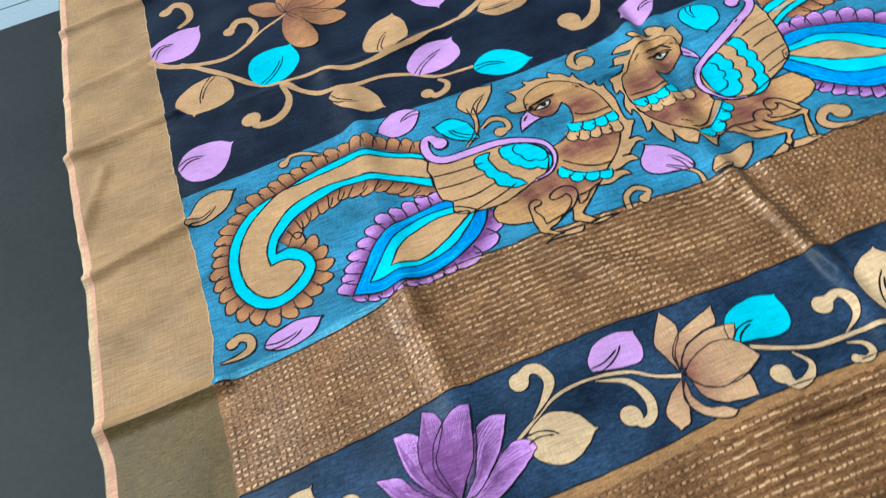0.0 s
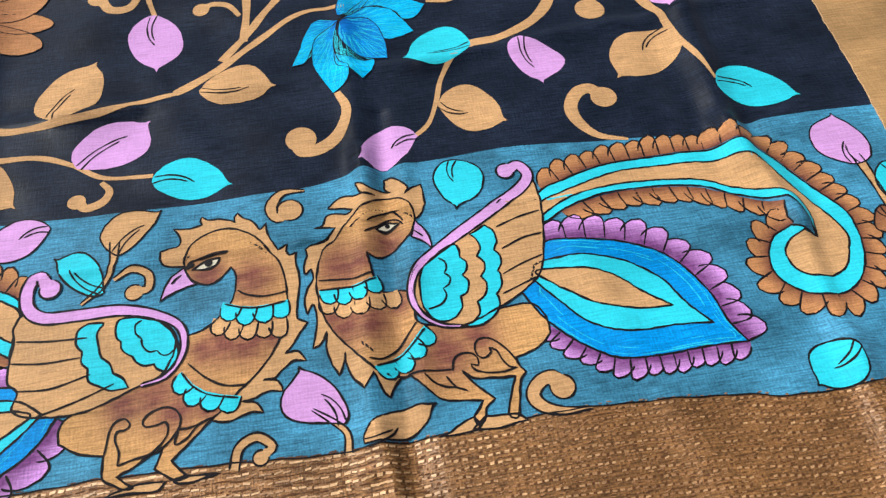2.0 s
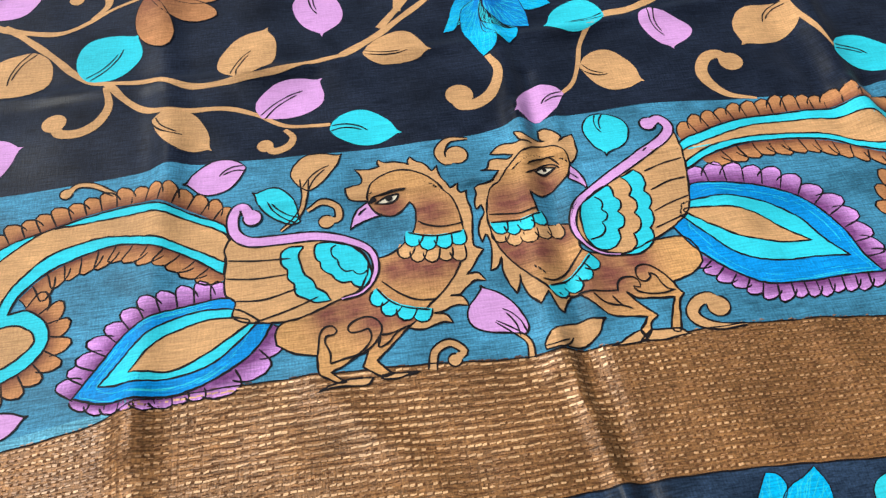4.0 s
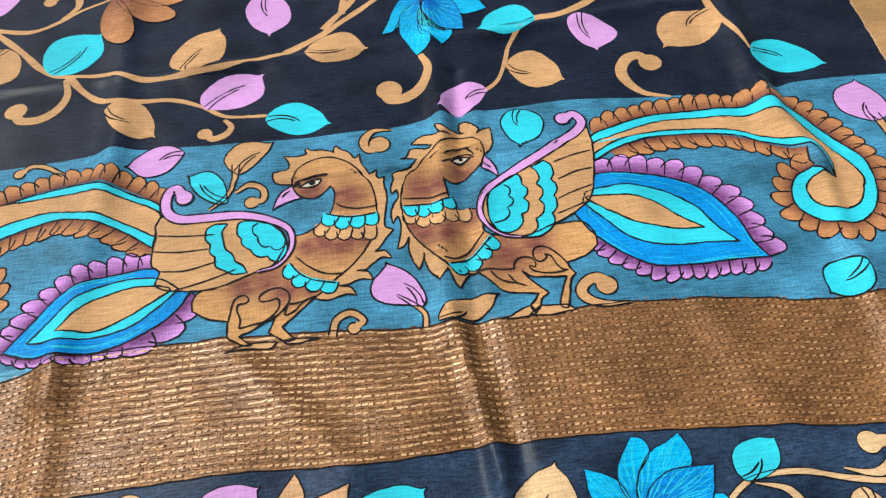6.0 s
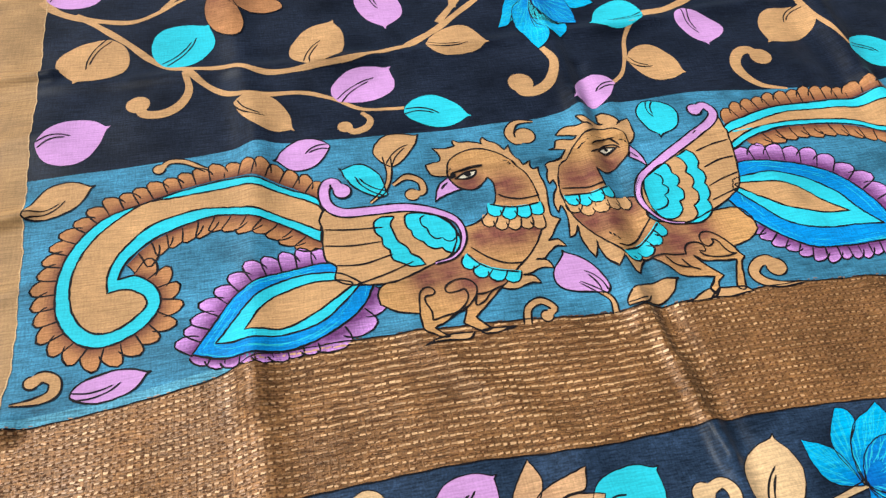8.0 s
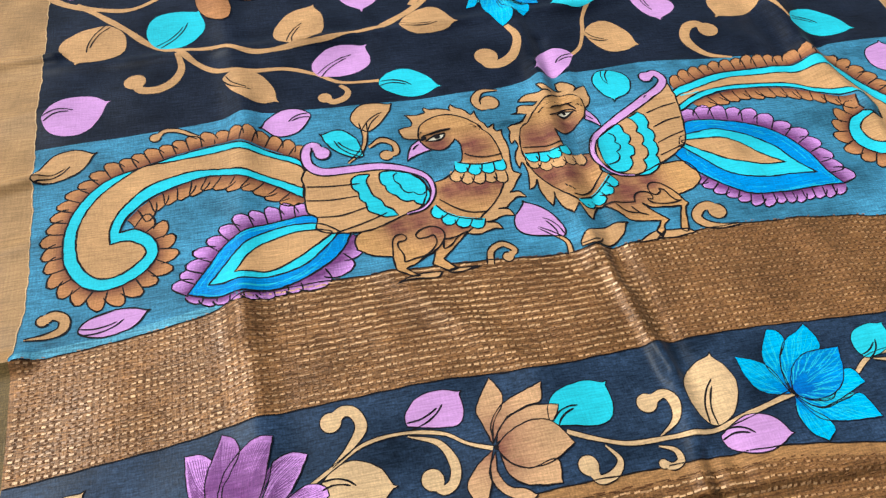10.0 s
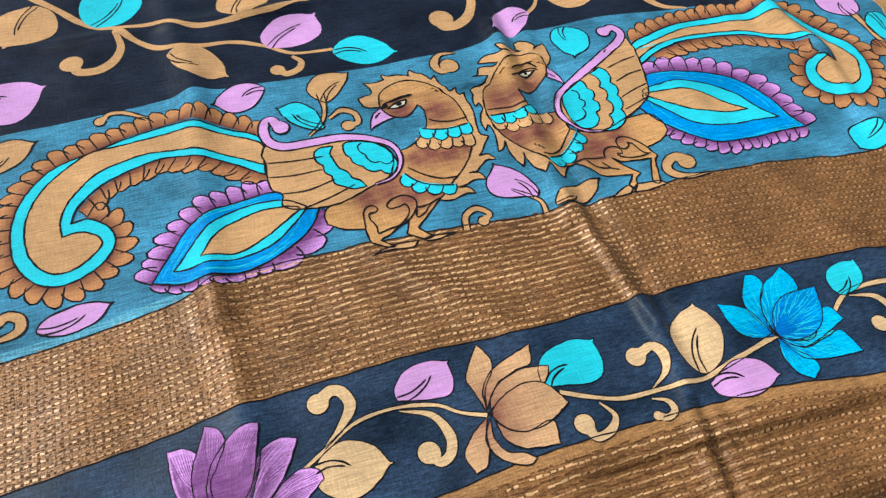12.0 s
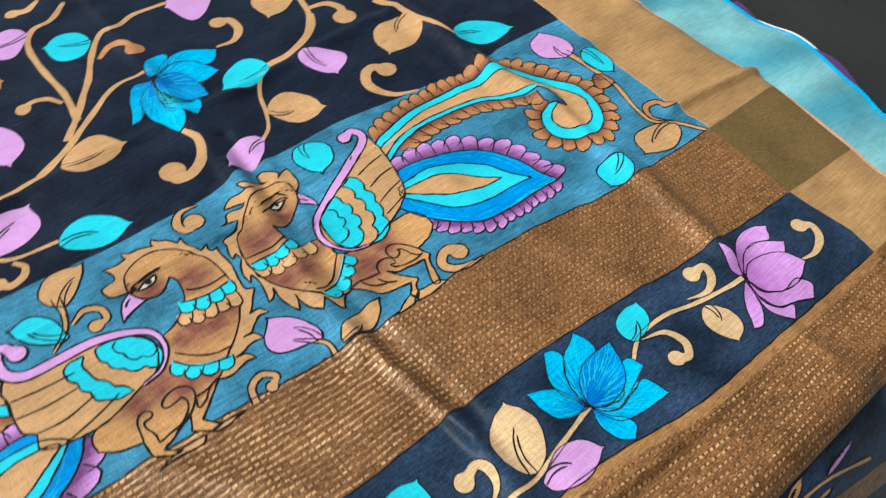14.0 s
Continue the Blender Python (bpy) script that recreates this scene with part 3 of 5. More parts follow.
curl(tan, 4.0, 11.9, 8.9, (96.1, 637.2), (155.4, 645.1), (135.5, 622.3), (113.9, 619.5))
curl(tan, 6.4, 10.0, 11.0, (296.6, 529.8), (338.6, 529.8), (327.7, 511.3), (309.9, 509.9))
vine(tan, 10.0, 3.3, (-18.7, 515.4), (-1.3, 494.9), (25.9, 477.7), (59.7, 467.2), (83.5, 465.2), (108.6, 478.8), (134.7, 497), (171.7, 511))
vine(tan, 7.7, 6.9, (19.5, 484.4), (38.4, 468.0), (74.7, 431), (102.2, 399.6), (126.6, 381.6), (155.2, 376.2), (187.3, 373.1), (224, 359.3), (263.1, 359.9), (303.3, 364.1), (338.7, 373.7), (377.9, 382.2))
vine(tan, 9.4, 5.1, (374.4, 381.7), (416.9, 409.8), (459.7, 444.9), (502, 473.4), (545.4, 472.3))
vine(tan, 8.0, 3.7, (136.1, 379.5), (158.6, 351.3), (181.5, 333.6), (212, 327.2), (255.9, 325.2), (284.9, 312.9), (311.8, 294.4), (341.6, 289), (356.2, 287.4))
vine(tan, 7.9, 7.0, (439.8, 442.3), (445.5, 493), (442.7, 553.7), (445.7, 606.8), (462.2, 638), (489.6, 647.7), (516.6, 674.9))
vine(tan, 8.1, 6.3, (417.5, 419), (446.4, 455.2), (473.9, 496.9), (499.8, 544.7), (525.8, 579.8), (545.3, 578.5), (576.9, 597.9), (627.1, 595.6))
vine(tan, 4.0, 6.7, (584.6, 291.3), (601.6, 305.5), (613.4, 330.4), (622.8, 358.5), (638.5, 382.8), (658, 395.4), (688.1, 402.3), (720.2, 415), (745.9, 434.5), (759.6, 460.7))
vine(tan, 8.3, 7.4, (655.9, 401.4), (695.9, 407.6), (730.7, 425.5), (757.4, 462.6), (769.9, 510.7))
vine(tan, 9.5, 3.4, (849, 443.1), (859.1, 410.1), (864.5, 375.1), (873.8, 336.9), (878.4, 307.5))
vine(tan, 7.1, 4.4, (345.7, 589.8), (344.1, 537.4), (353.8, 492.8), (361.2, 473.6))
finish()

# field lotus blue
begin("lotus", 0.9)
petal(blue, (535.1, 458), (564.4, 498.9), 25.6)
figure("petal", blue, (0, 3), (537.9, 452.4), (562.1, 480.4), (592.5, 486.7), (626, 466.4), (613.2, 449.4), (599.7, 448.3), (589.2, 464.1), (566.8, 471.5))
figure("petal", blue, (0, 4), (537.9, 452.4), (560.9, 470.8), (589.2, 464.1), (599.5, 447.5), (608.5, 428.1), (588.7, 421.6), (577.6, 423.6), (571.9, 443.8), (559, 455.5))
figure("petal", blue, (0, 4), (535.5, 451.1), (513.2, 456.8), (500.4, 439.8), (493.3, 420.6), (484, 399.4), (497.3, 402.5), (505.3, 418.5), (520.2, 440.4))
figure("petal", blue, (0, 5), (526.5, 419.6), (530.6, 406), (551.5, 395.9), (563.7, 396.1), (560.6, 381.1), (549.3, 369.3), (536.3, 383.1), (526.7, 394.9))
figure("petal", blue, (0, 4), (534.2, 449.7), (511.1, 433.7), (504.6, 410.6), (506.8, 386.8), (519.8, 355.2), (534.4, 366.7), (538.2, 385.1), (529.8, 398.2), (526.8, 422.8))
figure("petal", deep, (0, 4), (536.6, 450.9), (559.1, 456.4), (571.9, 443.8), (577.9, 417.8), (576.8, 394.6), (557.5, 399.6), (544.6, 407.5), (533.2, 429.8))
finish("lotus_motif", "cyan and deep blue painted lotus", (536.6, 450.9))

# field lotus brown
begin("lotus", 0.9)
petal(rust, (169, 512.3), (133.2, 564.7), 32.7)
petal(rust, (169.3, 514.5), (192.9, 574.1), 36.6)
petal(rust, (172.3, 515.5), (221.3, 564.4), 32.9)
petal(rust, (171.7, 511), (253.9, 508.4), 30.2)
petal(rust, (172.8, 508.2), (240.8, 462.5), 36.3)
petal(rust, (170.1, 509.5), (184.2, 421.2), 38.8)
petal(rust, (170.6, 513.9), (248.9, 542.5), 36.1)
finish("lotus_motif", "rust-brown painted lotus", (170.6, 513.9))

# panel
begin("panel", 1.6)
leaf(tan, (-3.2, 200), (56.2, 229.8), 21.5, 14.3, 0.58, 0.49)
curl(tan, 1.4, 9.5, 5.7, (21.8, 33), (7.5, 16.6), (25.2, 17.1), (37.6, 21.7), (38.8, 31.8), (30.2, 37.1))
leaf(lav, (50.8, 16.1), (110.8, 28.8), 11.9, 13.2, 0.43, 0.55)
leaf(lav, (275.1, 245.1), (219.7, 229.2), 19.5, 19.7, 0.60, 0.48)
curl(tan, 4.5, 5.8, 5.8, (113.1, 240.8), (156.9, 233.9), (138.2, 246.4), (123.5, 248.9))
leaf(tan, (327.6, 209.8), (364.1, 249), 28.6, 7.3, 0.30, 0.39)
vine(tan, 2.6, 7.2, (304.5, 167.7), (319.1, 180.6), (326.7, 198.3), (327.7, 223.2))
leaf(cyan, (321.6, 175.7), (280.2, 214.9), 11.0, 18.2, 0.43, 0.64)
curl(tan, 3.8, 7.0, 7.0, (344.6, 171.7), (328.5, 185.8), (342, 193.3), (354.6, 187.3), (355.4, 174.3))
curl(tan, 2.1, 9.9, 10.7, (470.1, 229.4), (483.9, 248.7), (464.8, 248.4), (454.7, 234.6), (459.5, 222.8))
leaf(lav, (493.6, 36.7), (466.6, 85.8), 28.9, 11.6, 0.68, 0.36)
vine(tan, 1.7, 6.3, (472.9, 52.1), (485.9, 41.4), (495.6, 30.1), (495.1, 15.3))
leaf(tan, (507, 19.2), (561.4, 40.3), 11.3, 10.3, 0.42, 0.64)
curl(tan, 6.6, 6.6, 5.5, (435, 23.5), (416.5, 18), (420.8, 32.9), (433.2, 38.6), (443.1, 30.6))
curl(tan, 1.7, 10.2, 9.3, (653.8, 35.8), (670.7, 16.6), (650.9, 18), (636.6, 24.1), (631.5, 33.7), (638.5, 42.6), (648.9, 44.7))
leaf(cyan, (614.8, 259.3), (608.3, 205.2), 26.1, 17.2, 0.48, 0.39)
leaf(lav, (966.2, 191.6), (969.5, 250.8), 31.4, 20.7, 0.56, 0.38)
vine(tan, 7.3, 5.6, (970.4, 202.4), (971.7, 159.2), (971.7, 118.4), (958.5, 75.6), (957.8, 46.4), (974.5, 33.3), (985.5, 16.2), (995.9, -3.4))
leaf(cyan, (987.3, 187.9), (990.5, 133.8), 18.3, 16.5, 0.42, 0.52)
leaf(rust, (960.3, 144.3), (973.7, 118.9), 10.1, 19.2, 0.44, 0.56)
curl(rust, 3.3, 8.2, 7.4, (993.5, 52.6), (973.8, 34.6), (962, 51.1), (970.2, 67.2), (988.1, 66.3))
leaf(tan, (975.7, 34.9), (904.7, 13.3), 23.1, 22.2, 0.30, 0.67)
leaf(cyan, (876.7, 26.7), (838.1, 3.3), 19, 19, 0.5, 0.5)
finish()

# band
begin("band", 0.9)
vine(cream, 3.2, 3.7, (230, -154.7), (249.8, -143.7), (271.8, -131.8), (295, -127.6), (317.5, -128.9), (339, -134.8), (354.5, -145.9), (372.8, -154.3))
leaf(cream, (236.6, -157.3), (294.2, -168.4), 20.2, 23.9, 0.53, 0.38)
curl(cream, 1.4, 10.1, 8.7, (250.5, -107.9), (246.7, -144.3), (263.1, -130.7), (273.7, -116.6), (270.2, -103.6), (261.7, -100.2))
curl(cream, 1.7, 8.6, 9.1, (321.3, -168.6), (308.9, -130.8), (332, -140.8), (340.6, -159.9), (336.8, -174), (327.8, -178.1))
leaf(lav, (310.5, -123.5), (359.9, -100.6), 15.5, 21.2, 0.36, 0.68)
leaf(cyan, (425.4, -147.6), (482, -116.4), 20.0, 25.0, 0.43, 0.68)
vine(cream, 4.2, 5.1, (434.3, -153.5), (456.8, -163.9), (482.2, -172.6), (515.4, -174.8), (549.4, -176.6), (583.1, -170.3), (632, -159.5))
curl(cream, 1.8, 8.0, 8.5, (442.5, -183.3), (461.5, -170.2), (468.9, -183.7), (461, -193.5), (447.9, -195.9))
curl(cream, 1.5, 8.7, 8.7, (507.3, -143), (508.2, -172.2), (524.3, -162), (528.9, -147.8), (523.8, -137.9))
curl(cream, 1.8, 6.3, 4.1, (501.7, -194), (503.4, -179.8), (514.5, -185.2), (516.2, -194.1), (508.8, -197.5))
leaf(cream, (555.7, -172.1), (578.9, -108.9), 23.8, 21.1, 0.50, 0.49)
leaf(lav, (557.1, -181.3), (617.3, -192), 17.2, 15.8, 0.63, 0.41)
leaf(cyan, (713.6, -140.7), (746.1, -112.3), 17.7, 12.4, 0.37, 0.58)
vine(cream, 4.3, 5.5, (696.9, -153.1), (718.7, -140.4), (751.2, -138.9), (789.8, -148.7), (830.5, -156.2), (850.4, -158.3))
curl(cream, 1.7, 8.6, 8.1, (729, -175.6), (720.2, -143.1), (742.1, -151.1), (748.5, -168.6), (739.3, -180.7))
curl(cream, 1.9, 9.5, 8.9, (813.4, -124.8), (787.1, -141.2), (809.3, -147), (826.5, -138.6), (829.9, -126.2))
leaf(cream, (796.8, -155.5), (788.8, -201.5), 18.6, 15.1, 0.59, 0.43)
curl(cream, 2.0, 9.4, 8.8, (952.7, -153.7), (911.4, -180.3), (935.1, -184.4), (956.5, -175.9), (963.5, -162.1))
leaf(cream, (22, -168), (65.0, -124.4), 17, 19, 0.5, 0.5)
curl(cream, 3, 9, 10, (89.4, -153.2), (60, -182), (75, -176), (103.4, -161.2))
finish()

# band lotus purple
begin("lotus", 0.9)
petal(plum, (170.9, -181.8), (146.5, -202.9), 20.4)
petal(plum, (172.5, -182.4), (196.5, -217.5), 20.5)
figure("petal", plum, (0, 3), (168.5, -182.2), (144.6, -165.1), (133.2, -148.1), (113.3, -142), (124.7, -162.2), (143.9, -178.2))
figure("petal", plum, (0, 5), (175.6, -184), (196.9, -175.7), (213.3, -160.7), (227.1, -153.7), (239.6, -157.5), (242.4, -165.3), (228.4, -175.9), (210.1, -187.5), (195.1, -193.1))
figure("petal", plum, (0, 3), (169.7, -181.3), (152.5, -168.1), (139.5, -144.8), (137.1, -112.7), (149.3, -113.7), (159.3, -123.5), (156.1, -141.6), (164.9, -163.7))
figure("petal", plum, (0, 5), (174.1, -182.5), (189.3, -168.2), (200.2, -143.7), (203.6, -132.5), (217.4, -126), (229.8, -129.6), (218.8, -150.6), (203.9, -169), (188, -181.5))
figure("petal", plum, (0, 3), (170.9, -181.3), (155, -159.9), (152.3, -135.4), (165.9, -101.1), (175.5, -106.8), (178.9, -118.3), (171.4, -132.9), (163.9, -149.3))
figure("petal", plum, (0, 5), (172.1, -181.8), (161.3, -157.7), (164.9, -135.3), (178.9, -118.3), (192.6, -110.6), (205.4, -110.7), (198.6, -138.2), (192.7, -155.4), (180.9, -169.7))
finish("lotus_motif", "purple and lilac painted lotus", (172.1, -181.8))

# band lotus tan
begin("lotus", 1.1)
figure("petal", blush, (0, 4), (373.5, -152.1), (369.7, -133.5), (367.2, -120.6), (374.9, -107.1), (385, -94.2), (391.6, -108.2), (389.2, -120.5), (379.2, -133.2))
figure("petal", blush, (0, 4), (374.4, -150.4), (376.3, -135), (385.8, -122.2), (401.9, -114.1), (426, -108.1), (421.2, -123.6), (407.8, -125.7), (391.7, -131.1), (379.5, -143))
figure("petal", blush, (0, 4), (376.4, -151.8), (382.2, -138.7), (396.9, -129.7), (414.9, -126.3), (434.7, -129.7), (427.5, -141.6), (416.6, -142.6), (397.9, -141.3))
figure("petal", blush, (0, 4), (372.4, -155.6), (361.2, -162.4), (351, -171.4), (345.5, -181.3), (349.5, -195.2), (359.2, -192.3), (364.7, -181.3), (367.2, -168.3))
figure("petal", blush, (0, 4), (374.2, -157.4), (371.5, -173.8), (376.7, -186.2), (388.6, -191.2), (396.9, -197.5), (389.8, -201.1), (377.9, -196.6), (367.6, -186.4), (365.1, -172.4))
figure("petal", blush, (0, 5), (376.6, -158.5), (384.1, -169.9), (398.1, -176.3), (415.6, -172.5), (421.3, -176.1), (418.1, -192.6), (404.4, -191.3), (389.7, -187.9), (379.3, -177.9))
figure("petal", blush, (0, 5), (375.5, -154.5), (387.4, -144.8), (408.5, -138.3), (423.9, -142.3), (432.3, -152.5), (437.8, -163.4), (425.8, -170.2), (409.8, -175.8), (391.7, -174.8), (380.5, -166.8))
finish("lotus_motif", "tan and blush painted lotus", (375.5, -154.5))

# band lotus blue
begin("lotus", 0.9)
figure("petal", blue, (0, 3), (630.3, -160.3), (624.6, -135.3), (615.1, -125.1), (598.5, -118.4), (598.3, -135.5), (602.6, -150.1), (615.8, -158.1))
figure("petal", blue, (0, 3), (630.2, -158.3), (622.2, -134.4), (624.4, -118.4), (638.9, -97.9), (648.2, -101.3), (650, -111.8), (637.9, -126.8), (631.6, -144.5))
figure("petal", blue, (0, 4), (631.7, -157.6), (635, -132.4), (648, -113.2), (664.5, -105.1), (675.3, -99), (680.9, -114.7), (675.9, -126.9), (658.6, -127.5), (642, -141.7))
figure("petal", blue, (0, 5), (633, -161.9), (647.3, -169.7), (665, -169.8), (682.4, -149.8), (695.7, -147.9), (700.3, -161.7), (680.3, -168.9), (655.6, -175.9), (642.6, -173.1))
figure("petal", blue, (0, 4), (632.4, -162.9), (649.3, -176.8), (674.7, -173.4), (690.8, -171.5), (696.2, -194.1), (669.8, -191.9), (648.8, -187.9), (639.1, -179.3))
figure("petal", blue, (0, 3), (631.9, -162.8), (626.7, -177.9), (630.7, -194.7), (641.4, -204.1), (651.1, -196.1), (649.7, -186.3), (640.6, -176.7))
figure("petal", deep, (0, 4), (632.2, -159), (640.5, -141.1), (658.6, -127.5), (677.9, -125.5), (695.3, -126.3), (685.9, -151.1), (670.5, -165.3), (650.7, -169), (638.2, -165.1))
finish("lotus_motif", "cyan and deep blue painted lotus", (632.2, -159))

# band lotus lilac
begin("lotus", 1.1)
figure("petal", lilac, (0, 2), (852.4, -158.3), (847.9, -146.3), (858.8, -117.3), (863.8, -129.3), (860.3, -143.3))
figure("petal", lilac, (0, 4), (852.7, -157), (864.7, -137.3), (888.5, -124.1), (909.9, -123.9), (925.6, -131.9), (912.7, -145.4), (897.4, -139.9), (875.5, -141.2))
figure("petal", lilac, (0, 4), (852.9, -158.5), (870.6, -143.2), (891.9, -137.9), (907.4, -145), (922, -156.5), (907.6, -166.5), (891.6, -156.2), (874.1, -152.1))
figure("petal", lilac, (0, 2), (849.3, -161.6), (829.3, -175.9), (810.9, -200.9), (822.1, -203), (835.5, -192.2), (844.9, -174.5))
figure("petal", lilac, (0, 4), (849.1, -164.5), (843.3, -188.1), (852.4, -201.8), (866.7, -207.1), (855.5, -218.6), (846.2, -209.8), (839.1, -193.5))
figure("petal", lilac, (0, 5), (850.5, -163.5), (852.2, -180.7), (870, -192.2), (890.9, -191.3), (901.2, -204.3), (890.3, -215), (871.6, -206.8), (851.1, -199.3), (844.9, -181.6))
figure("petal", lilac, (0, 4), (851.7, -161), (867.4, -151.9), (889.8, -154), (909, -164.8), (917.4, -184.9), (891.3, -195), (867.4, -191.2), (853.5, -179))
finish("lotus_motif", "lilac painted lotus", (851.7, -161))

# bird left
begin("bird", 1.75, ((431, 112, 15), (411, 114, 15), (450, 114, 10), (398, 112, 10), (437, 167, 15), (423, 170, 10), (401, 176, 14), (360, 85, 16), (378, 70, 16), (340, 79, 12), (401, 65, 9)))
figure("tail_border", cyan, (19, 26), (258.9, 176.5), (230.9, 196.1), (194, 212.3), (167, 217), (129.3, 210.4), (97.8, 200.1), (72.3, 192), (52.8, 175.1), (39.2, 151.4), (32.4, 121.5), (34.2, 91.6), (45.9, 69.5), (62.2, 57.6), (82.5, 58.1), (102.2, 68.4), (113.9, 82.3), (116.5, 96.7), (110.3, 111.2), (95.8, 122), (81.3, 119.7), (87.4, 136.1), (104, 154.5), (129.5, 168.7), (165, 176.1), (196.1, 167.8), (226.6, 153.2), (254.8, 131.7))
figure("tail_core", tan, (18, 26), (258.6, 170.1), (230.2, 188.9), (193.4, 204.2), (166.5, 206.7), (129.2, 204.6), (103, 202), (80, 187.2), (60.5, 167), (48.3, 143.3), (43.3, 119.4), (46, 95.1), (54.5, 79.1), (66.3, 70.1), (82.3, 71), (98.4, 82.3), (105.5, 92.8), (100.7, 102.7), (88.7, 109.1), (73, 107.8), (73.9, 129.1), (85.6, 152.6), (108.1, 175.2), (139.2, 185.6), (165.4, 185.2), (196.7, 176.8), (227.5, 162.1), (255.4, 144.6))
fringe("tail_fringe", rust, 36, 18.2, (259.6, 182.2), (231.4, 201.3), (194.3, 217.5), (167.2, 221.5), (129.4, 214.7), (97.8, 203.7), (72.2, 194.8), (52.7, 177.8), (37.3, 151.7), (31, 121.7), (32.9, 90.7), (45.1, 67.5), (62.3, 55.4), (83.1, 55.2), (103.6, 65.8), (115.8, 80.8), (118.4, 96.3), (111.8, 112.8), (97.2, 124.2))
fringe("tail_inner_fringe", rust, 13, -16.8, (254.5, 129.1), (226.3, 150.5), (195.9, 165), (164.9, 173.4), (131, 165.7), (106, 151.5), (90.8, 134.2))
figure("feather_border", deep, (5, 11), (262.9, 105.8), (232, 106.3), (201, 100), (176.1, 85.5), (159.3, 62.1), (142.4, 36.7), (166.9, 28.1), (199.5, 26.2), (233.1, 29.8), (265.3, 44.3), (284.4, 61), (294, 78.3))
figure("feather_ring", cyan, (4, 9), (263.6, 96), (231.1, 98.2), (205, 89.3), (184, 72.1), (160.8, 43.7), (186.4, 39.9), (225, 42.7), (250.4, 50.7), (273.2, 70.4), (284.2, 82))
figure("feather_core", tan, (4, 7), (276.2, 83.5), (245.3, 89.2), (214.3, 81.4), (198.4, 69.3), (184.8, 49.8), (215.8, 47.9), (241.4, 57.7), (263.3, 71.6))
fringe("feather_fringe", plum, 11, 20.5, (260.5, 107.5), (221.8, 106.9), (190.7, 96.9), (169.9, 79.5), (158.2, 58.9), (142.4, 37.8))
fringe("feather_lower_fringe", plum, 8, 7.7, (142.3, 35.1), (171.4, 25.6), (204, 24.3), (240, 29))
fringe("feather_lower_fringe", plum, 3, 17, (240, 29), (267.9, 41.5), (286.5, 58.1), (295, 72.5))
figure("mane", tan, (0, 3, 7, 10, 12, 16, 18, 21, 23, 26, 28, 30, 32, 38, 41, 44, 48, 51, 55, 58, 63), (382.9, 189.8), (370, 191.9), (364.7, 196.2), (363.8, 206.7), (370.8, 208.8), (378.3, 210.7), (379.3, 218.5), (374, 228), (383.6, 226.5), (390.7, 226.7), (396.9, 228.5), (395.6, 233.1), (397, 236.4), (402.7, 232.5), (412.5, 231.4), (422, 227.4), (424, 224.9), (424, 230.6), (426.6, 234.4), (431, 228.6), (438.1, 223.7), (444.6, 213.2), (447, 215.6), (449.7, 219.4), (449.8, 211.6), (452.1, 202.9), (457.7, 190.9), (461.7, 192.6), (465.7, 194.1), (464.3, 188.8), (466.3, 184.6), (469.6, 185.3), (471.9, 186.5), (471, 176), (472.6, 165), (471.7, 152), (469.2, 138.4), (468.5, 126.7), (475.9, 121.4), (470.3, 114.9), (462.7, 104), (456.9, 98.4), (466, 99.4), (469.8, 94.7), (472.1, 90.2), (462.8, 91.1), (455.1, 86), (448.5, 80.2), (440.1, 79.8), (449.2, 78.4), (452.9, 73.3), (453.2, 68.8), (445.2, 70.6), (438.8, 69.4), (432.6, 66.4), (423.9, 66.1), (432.8, 64.2), (437.1, 59.7), (438.9, 55.6), (431.4, 56.8), (424.1, 55.2), (417.2, 53), (408.7, 53.2), (402.8, 55.8), (421.6, 75.3), (448.7, 115.5), (457.8, 145), (456.1, 171.7), (443.2, 195.4), (415.2, 213.7), (390.3, 202.5))
figure("body", umber, (22, 24, 27, 29, 32, 34, 39, 41, 48, 55), (382.9, 189.2), (383.2, 196.8), (387.9, 209.9), (398.2, 217.5), (410.5, 221), (421.3, 219.7), (431.6, 214.2), (441.5, 205.7), (450.7, 191), (457.3, 180.9), (460.8, 167.5), (462, 153.4), (461.8, 140.6), (459.3, 126.1), (455.6, 114.6), (448.3, 100.9), (440.5, 90.5), (432.1, 82.1), (421.4, 73.1), (409.6, 61.2), (402.9, 56.3), (390.1, 45), (375.1, 32.5), (380.1, 25.1), (385.6, 19.1), (377.7, 18.4), (369.9, 23.3), (363.4, 28.9), (366, 34.6), (368.3, 41.4), (356.9, 37.2), (347.5, 31.9), (338.4, 27.6), (344.1, 22.3), (349.7, 18), (342.7, 18.2), (336.2, 21.9), (329.6, 26.8), (328.8, 34.4), (328.3, 44), (312.2, 48.4), (297.5, 57.5), (296.5, 66.7), (302.1, 76.8), (330.8, 89), (360.2, 95.3), (375.4, 104.1), (383.3, 117.6), (385, 127), (393.2, 128.6), (402.7, 133), (411, 140.3), (418.5, 149.2), (422.8, 160.9), (423.2, 174.9), (419.7, 181.6), (411.4, 173), (403.3, 169.1), (393.1, 172.1), (385.8, 179.9))
figure("wing", tan, (), (267.3, 170), (256, 157.7), (257.4, 143.5), (255.8, 131.5), (256.9, 111.4), (265, 102.1), (263.5, 87.7), (279.9, 80.3), (310.7, 79), (344.7, 90.7), (368.6, 100.9), (375.4, 130.7), (346.7, 153.7), (292, 158.4))
ink((258.6, 144.7), (283.8, 140.2), (311.6, 137.9))
ink((256.8, 126.7), (281.1, 122.2), (307.8, 122.1))
ink((265.1, 102.8), (288.2, 100.5), (315.9, 107.2))
